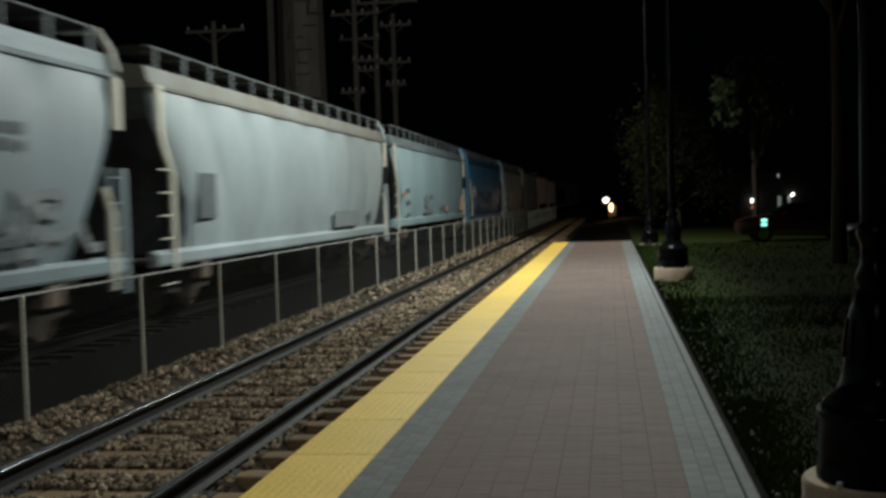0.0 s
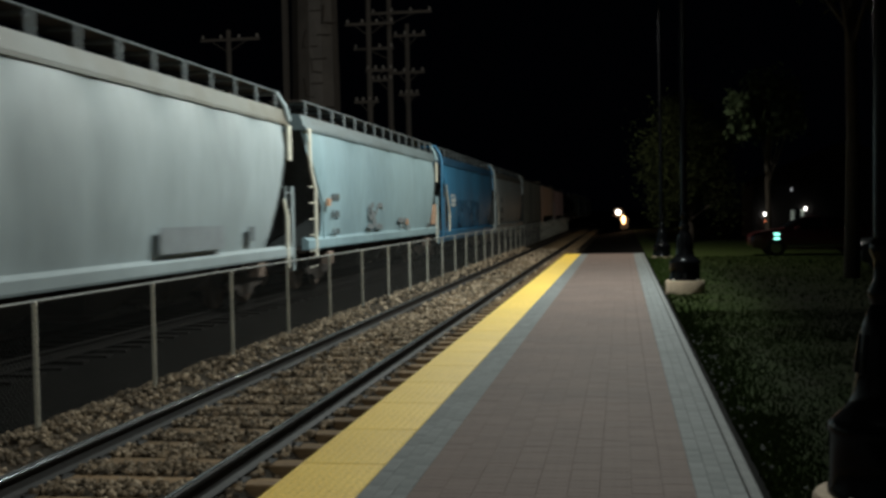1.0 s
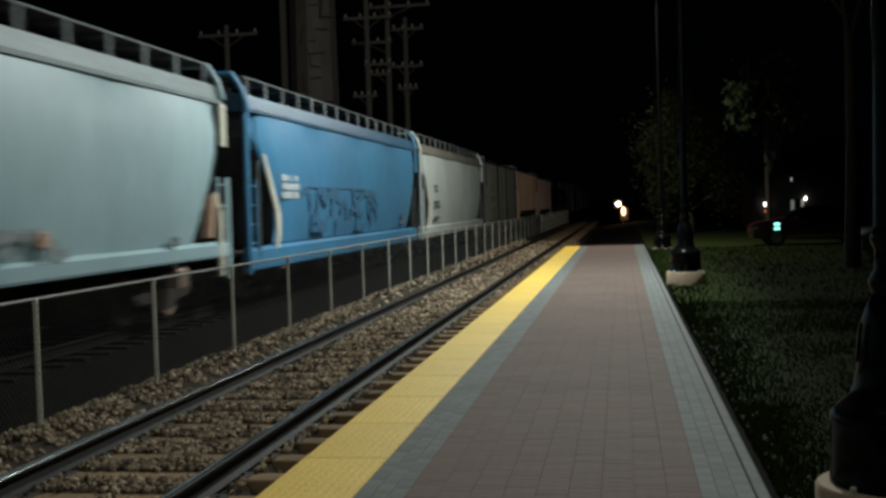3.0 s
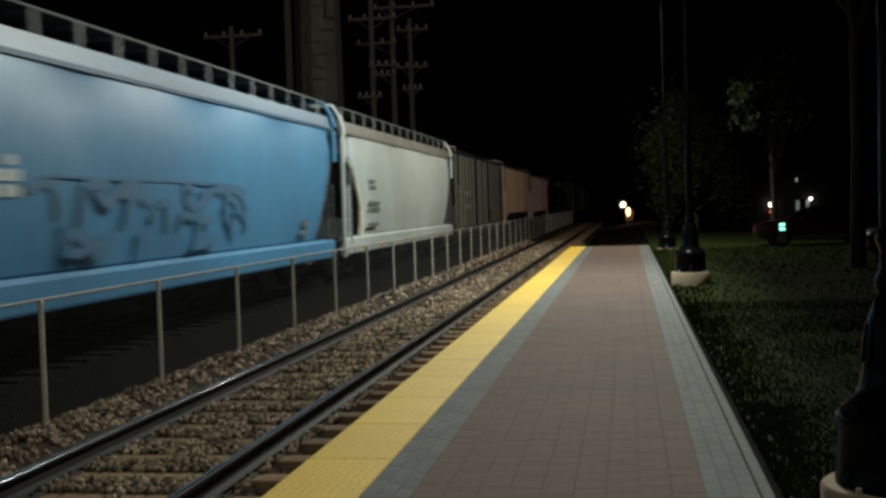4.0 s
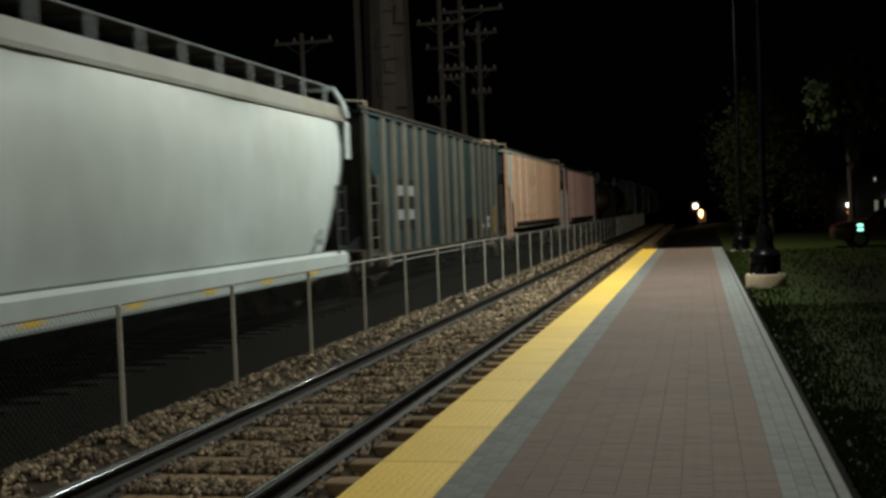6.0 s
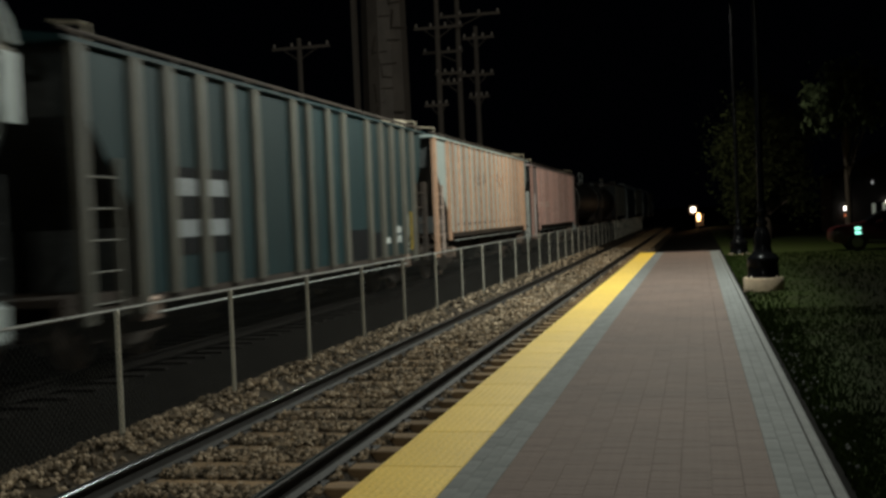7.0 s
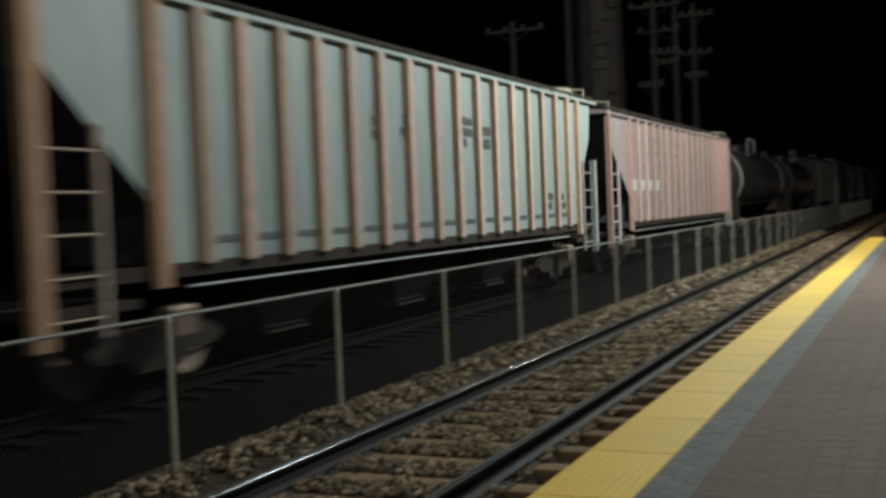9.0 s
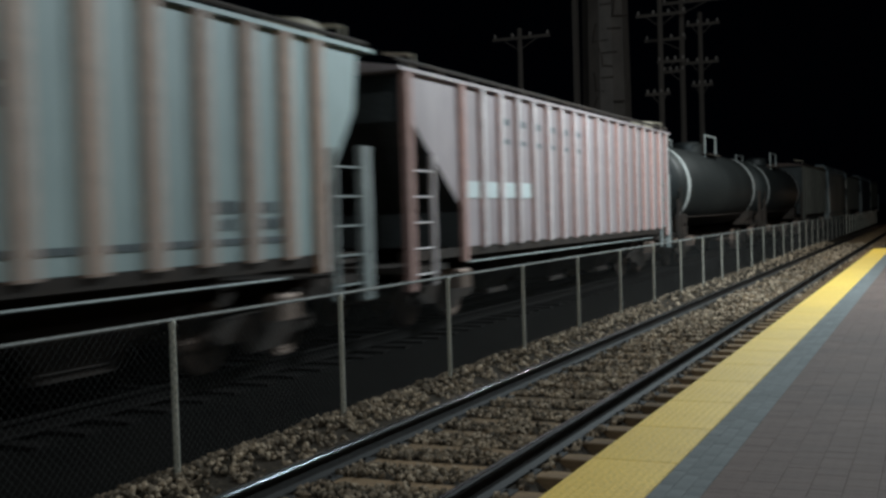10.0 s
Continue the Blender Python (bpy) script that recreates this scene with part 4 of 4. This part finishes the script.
    stencils(c, [(7.0 + 0.2, 7.55, 1.95, 2.02), (7.2, 7.55, 1.42, 1.55), (7.2, 7.55, 1.2, 1.26), (7.2, 7.55, 1.06, 1.11), (7.2, 7.25, 1.56, 1.94), (7.5, 7.55, 1.56, 1.94)], "band", 1.447, True)
    c, L = ribbed_hopper(6, "sage", "rust", "sage grey covered hopper car with rust-stained ribs",
                         (-7.5, -6.65, -5.8, -4.9, -3.98, -3.05, -2.1, -1.1, -0.1, 0.85, 1.8, 2.7, 3.65, 4.59, 5.5, 6.42, 7.27, 8.06), 0.115, z0=1.42, z1=4.33, rail=4.48, post="orangerust", edge="orangerust")
    stencils(c, [(5.68, 6.25, 1.8, 2.2), (6.6, 7.1, 1.8, 2.2), (-2.4, -1.85, 3.0, 3.6), (-1.4, -0.85, 3.1, 3.7), (1.0, 1.6, 3.0, 3.6), (2.0, 2.5, 3.0, 3.5)], x=1.447)
    for k in range(15):
        stencils(c, [(-6.5 + 0.94 * k, -5.95 + 0.94 * k, 1.62, 1.70)], x=1.447)
    c, L = ribbed_hopper(7, "pink", "pinkrib", "pinkish grey covered hopper car with pale ribs and worn lettering",
                         [-6.98 + 0.94 * k for k in range(18)], 0.095, post="redrust", z0=1.33, z1=4.2, rail=4.38, edge="redrust")
    for k in range(6):
        y = -4.96 + 0.94 * k
        stencils(c, [(y, y + 0.12, 3.25, 3.75), (y + 0.12, y + 0.42, 3.25, 3.35), (y + 0.12, y + 0.42, 3.62, 3.75)], x=1.447)
    for k in range(4):
        y = -6.85 + 0.94 * k
        stencils(c, [(y, y + 0.68, 2.2, 2.5)], "white", 1.447, True)
    tank_car(8, "black tank car with a pale band round each end")
    tank_car(9, "black tank car with pale bands and a top platform")
    ribbed_hopper(10, "brown", "greenrib", "brown ribbed covered hopper car", [-7.0 + k for k in range(15)])
    smooth_hopper(11, "grey", "grey round-sided covered hopper car", panels=4)
    ribbed_hopper(12, "green", "greenrib", "dull green ribbed covered hopper car", [-7.0 + k for k in range(15)])
    smooth_hopper(13, "greywhite", "pale grey round-sided covered hopper car", panels=4)
    ribbed_hopper(14, "brown", "greenrib", "brown ribbed covered hopper car", [-7.0 + k for k in range(15)])


# ---- beyond the train: poles ----
def build_poles():
    mast = thing("steel_mast", "very wide weathered steel power mast with climbing rungs", "power mast", (-19.0, 68.0, -0.6))
    part("shaft", Geo().turned([(1.62, 0), (1.58, 6), (1.48, 14), (1.32, 24), (1.2, 30)], 12), "steelpole", mast)
    part("conduit", Geo().box(-1.85, -1.55, -1.0, -0.6, 0, 30), "poleswood", mast, "pale riser conduit")
    rng = random.Random(2)
    for k in range(26):
        z = 6 + k * 0.75
        x = rng.uniform(-0.7, 0.9)
        y = -1.60 + 0.012 * z
        part("rung", Geo().tube([(x, y, z), (x + rng.uniform(0.5, 1.0), y, z + rng.uniform(-0.1, 0.1))], 0.05, 5), "dark", mast)
        if k % 2:
            part("cable", Geo().tube([(x, y, z - 0.1), (x + rng.uniform(-0.2, 0.2), y, z + 0.6), (x + rng.uniform(-0.3, 0.3), y, z + 1.1)], 0.05, 5), "dark", mast)

    def pole(x, y, h, arms, label):
        p = thing("utility_pole", label, "utility pole", (x, y, -0.6), "utility poles")
        part("pole", Geo().tube([(0, 0, 0), (0, 0, h)], [0.22, 0.15], 10), "poleswood", p, "", True)
        for z, a, b in arms:
            arm = part("crossarm", Geo().box(a, b, -0.2, -0.06, z - 0.09, z + 0.09), "poleswood", p)
            n = 4
            for k in range(n):
                xx = a + 0.15 + (b - a - 0.3) * k / (n - 1)
                part("insulator", Geo().turned([(0.03, z + 0.09), (0.09, z + 0.14), (0.05, z + 0.2), (0.09, z + 0.24), (0.03, z + 0.32)], 8, (xx, -0.13, 0)), "porcelain", arm)
            for s in (a * 0.6, b * 0.6):
                part("brace", Geo().tube([(s, -0.1, z - 0.05), (0, -0.1, z - 0.75)], 0.03, 5), "poleswood", p)
        return p

    wood = "weathered wooden utility pole with crossarms"
    pole(-23.3, 64.0, 13.6, [(13.0, -1.7, 2.0)], wood)
    pole(-16.0, 70.0, 20.0, [(14.6, -1.5, 1.7), (11.6, -0.2, 1.6), (9.6, -1.0, 0.6)], wood)
    pole(-15.05, 72.0, 21.0, [(15.6, -1.2, 2.9), (13.3, -2.4, 0.3), (11.2, -1.3, 0.2)], wood)
    pole(-14.25, 74.0, 15.2, [(14.4, -0.9, 1.3), (11.9, -1.0, 1.2), (10.4, -0.6, 0.8)], wood)


# ---- beyond the platform: signals, trees, parked car, house ----
def build_signals():
    s = thing("wayside_signal", "small wayside signal with a white and a warm lamp lit", "signal", (0.05, 100.0, -0.4))
    part("mast", Geo().tube([(0, 0, 0), (0, 0, 1.3)], 0.07, 8), "dark", s)
    part("lamp_box", Geo().chamfer(-0.78, 0.0, -0.1, 0.3, 1.45, 2.3, 0.05), "dark", s)
    part("lower_box", Geo().chamfer(-0.2, 0.5, -0.1, 0.3, 0.4, 1.45, 0.05), "dark", s)

    def lens(name, x, z, r, mat, tall=1.0):
        n = 16
        v = [(x + r * math.cos(2 * math.pi * k / n), -0.11, z + tall * r * math.sin(2 * math.pi * k / n)) for k in range(n)]
        v += [(x + 0.7 * r * math.cos(2 * math.pi * k / n), -0.16, z + 0.7 * tall * r * math.sin(2 * math.pi * k / n)) for k in range(n)]
        part(name, Geo().add(v, [(k, (k + 1) % n, n + (k + 1) % n, n + k) for k in range(n)] + [tuple(range(n, 2 * n))]), mat, s, "", True)

    lens("white_lens", -0.38, 1.87, 0.22, "whitelight")
    lens("warm_lens", 0.08, 1.2, 0.17, "warmlight", 2.3)


def leaf_crown(centre, radii, count, size, seed, clumps=26):
    rng = np.random.default_rng(seed)
    g = Geo()
    cl = []
    for _ in range(clumps):
        d = rng.normal(size=3)
        d /= np.linalg.norm(d)
        cl.append((np.array(centre) + d * np.array(radii) * rng.uniform(0.35, 0.95), rng.uniform(0.22, 0.42)))
    for _ in range(count):
        c, s = cl[rng.integers(len(cl))]
        p = c + rng.normal(size=3) * np.array(radii) * s * 0.6
        q = np.array(Euler(rng.uniform(0, 6.28, 3)).to_matrix())
        a = size * rng.uniform(0.6, 1.4)
        v = np.array([(-a, 0, 0), (0, -0.45 * a, 0.1 * a), (a, 0, 0), (0, 0.45 * a, 0.1 * a)]) @ q + p
        g.add(v.tolist(), [(0, 1, 2), (0, 2, 3)])
    return g, cl


def tree(x, y, trunk_h, centre_z, radii, count, size, seed, label, leaf="leaf", r=0.2, lean=0.0):
    t = thing("tree", label, "tree", (x, y, -0.12))
    rng = random.Random(seed)
    g, cl = leaf_crown((lean, 0, centre_z), radii, count, size, seed)
    tr = Geo().tube([(0, 0, -0.2), (0.05, 0, trunk_h * 0.5), (lean * 0.5, 0, trunk_h), (lean, 0, centre_z)], [r * 1.3, r, r * 0.8, r * 0.35], 10)
    part("trunk", tr, "bark", t, "", True)
    for c, s in cl[::3]:
        a = Vector((lean * 0.6, 0, trunk_h * rng.uniform(0.8, 1.05)))
        b = Vector([float(q) for q in c])
        mid = (a + b) / 2 + Vector((rng.uniform(-.2, .2), rng.uniform(-.2, .2), 0.1))
        part("limb", Geo().tube([a, mid, b], [r * 0.45, r * 0.3, r * 0.1], 6), "bark", t)
    ob = new("crown", g.raw("crown", leaf))
    ob.parent = t


def build_trees():
    tree(3.5, 60.0, 1.4, 4.3, (2.75, 2.4, 3.5), 20000, 0.12, 11, "broad dark green tree in leaf beyond the platform", r=0.22)
    tree(5.8, 46.0, 3.2, 5.7, (1.5, 1.4, 1.25), 4200, 0.15, 12, "young tree with a pale green crown", "leafpale", 0.12)
    tree(5.7, 29.0, 6.5, 9.2, (3.2, 3.0, 2.2), 3000, 0.16, 13, "tall tree with a bare lower trunk on the lawn", r=0.16)


def parked_car(x, y, paint, label, lit):
    c = thing("parked_car", label, "car", (x, y, -0.12), "parked cars")
    w = 0.9
    rings = []
    # sections across the car from nose to tail: place, half width, sill, waist, roof height, half roof
    for a, hw, z0, zw, zr, hr in ((-2.28, 0.62, 0.42, 0.66, 0.70, 0.55), (-2.2, 0.80, 0.34, 0.76, 0.82, 0.68), (-1.9, 0.88, 0.28, 0.86, 0.92, 0.74), (-1.05, 0.9, 0.26, 0.94, 1.02, 0.76),
                                  (-0.35, 0.9, 0.26, 0.97, 1.42, 0.62), (0.2, 0.9, 0.26, 0.98, 1.48, 0.60), (1.0, 0.9, 0.26, 0.98, 1.44, 0.60), (1.75, 0.88, 0.28, 0.98, 1.08, 0.70),
                                  (2.15, 0.82, 0.34, 0.94, 1.0, 0.68), (2.28, 0.66, 0.44, 0.80, 0.86, 0.56)):
        rings.append([(a, -hw * 0.94, z0), (a, -hw, (z0 + zw) / 2), (a, -hw * 0.97, zw), (a, -hr, zr), (a, hr, zr), (a, hw * 0.97, zw), (a, hw, (z0 + zw) / 2), (a, hw * 0.94, z0)])
    n = 8
    f = [(i * n + k, i * n + (k + 1) % n, (i + 1) * n + (k + 1) % n, (i + 1) * n + k) for i in range(len(rings) - 1) for k in range(n)]
    f += [tuple(range(n)), tuple(range((len(rings) - 1) * n, len(rings) * n))]
    part("body", Geo().add([p for r in rings for p in r], f), paint, c, "", True)
    for side in (-1, 1):
        for a0, a1, b0, b1 in ((-0.80, 0.30, -0.28, 0.30), (0.38, 1.42, 0.38, 0.98)):
            q = [(a0, side * 0.885, 1.0), (a1, side * 0.885, 1.0), (b1, side * 0.66, 1.39), (b0, side * 0.66, 1.39)]
            part("window", Geo().add(q + [(px, py + side * 0.012, pz + 0.006) for px, py, pz in q], [(0, 1, 2, 3), (4, 5, 6, 7), (0, 1, 5, 4), (1, 2, 6, 5), (2, 3, 7, 6), (3, 0, 4, 7)]), "glass", c)
        part("sill_trim", Geo().box(-1.0, 1.0, min(side * 0.9, side * 0.93), max(side * 0.9, side * 0.93), 0.34, 0.42), "chrome", c, "bright sill trim")
        part("mirror", Geo().chamfer(-0.75, -0.55, side * 1.0 - 0.09, side * 1.0 + 0.09, 0.96, 1.1, 0.03), paint, c)
        for a in (-1.4, 1.4):
            wheel = part("wheel", Geo().tube([(a, side * (w - 0.15), 0.33), (a, side * (w + 0.02), 0.33)], 0.33, 20), "rubber", c, "", True)
            part("rim", Geo().tube([(a, side * (w + 0.02), 0.33), (a, side * (w + 0.035), 0.33)], 0.2, 14), "chrome", wheel)
    q = [(-1.0, -0.70, 1.05), (-1.0, 0.70, 1.05), (-0.4, 0.58, 1.41), (-0.4, -0.58, 1.41)]
    part("windscreen", Geo().add(q + [(px - 0.012, py, pz + 0.014) for px, py, pz in q], [(0, 1, 2, 3), (4, 5, 6, 7), (0, 1, 5, 4), (1, 2, 6, 5), (2, 3, 7, 6), (3, 0, 4, 7)]), "glass", c)
    if lit:
        for z in (0.62, 0.78):
            part("headlight", Geo().chamfer(-1.47, -1.27, -w - 0.03, -w + 0.1, z, z + 0.09, 0.02), "greenlight", c, "glowing greenish-white lamp")
    else:
        part("headlight", Geo().chamfer(-2.26, -2.05, -0.78, -0.5, 0.62, 0.74, 0.02), "chrome", c)


def build_cars():
    parked_car(7.0, 43.0, "carpaint", "dark red car parked on the street with a lamp lit", True)
    parked_car(8.5, 31.5, "darkpaint", "dark blue-grey car parked unlit at the edge of the lawn", False)


def build_house():
    h = thing("house", "dark house across the street with a lit window", "house", (11.0, 66.0, -0.2))
    part("wall", Geo().box(-3.5, 7, 0, 6, 0, 3.2), "siding", h)
    part("roof", Geo().extrude([(-4, 3.2), (1.75, 5.6), (7.5, 3.2)], -0.4, 6.4), "dark", h)
    win = part("window", Geo().box(-1.42, -0.62, -0.05, -0.004, 0.45, 1.75), "glass", h)
    part("jamb", Geo().chamfer(-1.40, -1.20, -0.09, -0.051, 0.62, 1.70, 0.01), "windowlight", win, "lit window jamb")
    part("jamb", Geo().chamfer(-0.84, -0.66, -0.09, -0.051, 0.62, 1.70, 0.01), "windowlight", win, "lit window jamb")
    part("sill", Geo().chamfer(-1.40, -0.66, -0.12, -0.051, 0.48, 0.615, 0.01), "windowlight", win, "lit window sill")
    lamp = [(0.03, 0.02), (0.085, 0.07), (0.085, 0.19), (0.03, 0.24)]
    part("porch_lamp", Geo().turned(lamp, 10, (-2.82, -0.15, 1.36)), "whitelight", h, "lit porch lamp", True)
    part("red_lamp", Geo().turned([(r * 0.85, z * 0.8) for r, z in lamp], 10, (-2.80, -0.15, 0.98)), "redlight", h, "red lamp", True)
    part("window_lamp", Geo().turned([(r * 0.85, z * 0.8) for r, z in lamp], 10, (-0.58, -0.15, 1.66)), "whitelight", h, "lit lamp over the window", True)
    part("gable_lamp", Geo().turned([(r * 0.7, z) for r, z in lamp], 10, (-1.35, -0.15, 2.75)), "dimlight", h, "dim lamp", True)


def build_grass():
    rng = np.random.default_rng(9)
    g = Geo()
    for a, b, x1, n, hgt in ((5.5, 10, 3.2, 20000, 0.03), (10, 20, 6, 28000, 0.04), (20, 42, 12, 16000, 0.06)):
        x = 0.92 + (x1 - 0.92) * rng.uniform(0, 1, n) ** 1.2
        y = rng.uniform(a, b, n)
        for px, py in zip(x, y):
            h, t = hgt * rng.uniform(0.5, 1.5), rng.uniform(0, 6.28)
            w = 0.006 + 0.0006 * py
            dx, dy = math.cos(t), math.sin(t)
            bx, by = rng.uniform(-0.5, 0.5, 2) * h
            g.add([(px - w * dx, py - w * dy, -0.13), (px + w * dx, py + w * dy, -0.13), (px + bx, py + by, -0.11 + h)], [(0, 1, 2)])
    tagged(new("grass_blades", g.raw("grass_blades", "grass")), "rough short grass beside the platform", "grass", kind="stuff")


def build_debris():
    """Pale pebbles and bits of broken stone on the bare edge of the lawn."""
    rng = np.random.default_rng(21)
    g = Geo()
    for _ in range(70):
        y = rng.uniform(5.8, 16)
        x = 0.93 + abs(rng.normal(0, 0.11))
        a = rng.uniform(0.008, 0.03)
        q = np.array(Euler(rng.uniform(0, 6.28, 3)).to_matrix())
        v = np.array([(1, 0, 0), (-1, 0.1, 0), (0.1, 0.8, 0), (0, -0.9, 0.1), (0, 0, 0.7), (0, 0.1, -0.6)]) * a @ q + (x, y, -0.085)
        g.add(v.tolist(), [(0, 2, 4), (2, 1, 4), (1, 3, 4), (3, 0, 4), (2, 0, 5), (1, 2, 5), (3, 1, 5), (0, 3, 5)])
    tagged(new("pebbles", g.raw("pebbles", "kerb")), "pale pebbles scattered along the kerb", "pebbles", kind="stuff")


def motions():
    """The train runs towards the camera and slows a little."""
    for car, y in cars:
        walk(car, [(t, pose(TRACK2, y - SPEED * t + SLOWING * t * t, RAIL_TOP)) for t in range(0, 11)])
    # the wheels of the cars that pass by roll
    near = [car for car, y in cars[:9]]
    for ob, y, car in wheelsets:
        if car in near:
            rows = []
            for k in range(301):
                t = k / 30
                rows.append((t, pose(0, y, WHEEL_R, math.degrees((SPEED * t - SLOWING * t * t) / WHEEL_R) % 360)))
            walk(ob, rows)


build_ground()
build_track(TRACK, "track_near", "railway track with timber sleepers in ballast", 400, -18.8, 120.0)
# rails and sleepers here carry the train's shade in their colour
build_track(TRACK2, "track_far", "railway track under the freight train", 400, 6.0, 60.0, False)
build_fence()
build_lamps()
build_train()
build_poles()
build_signals()
build_trees()
build_cars()
build_house()
build_grass()
build_debris()
build_ballast()
build_platform()
motions()
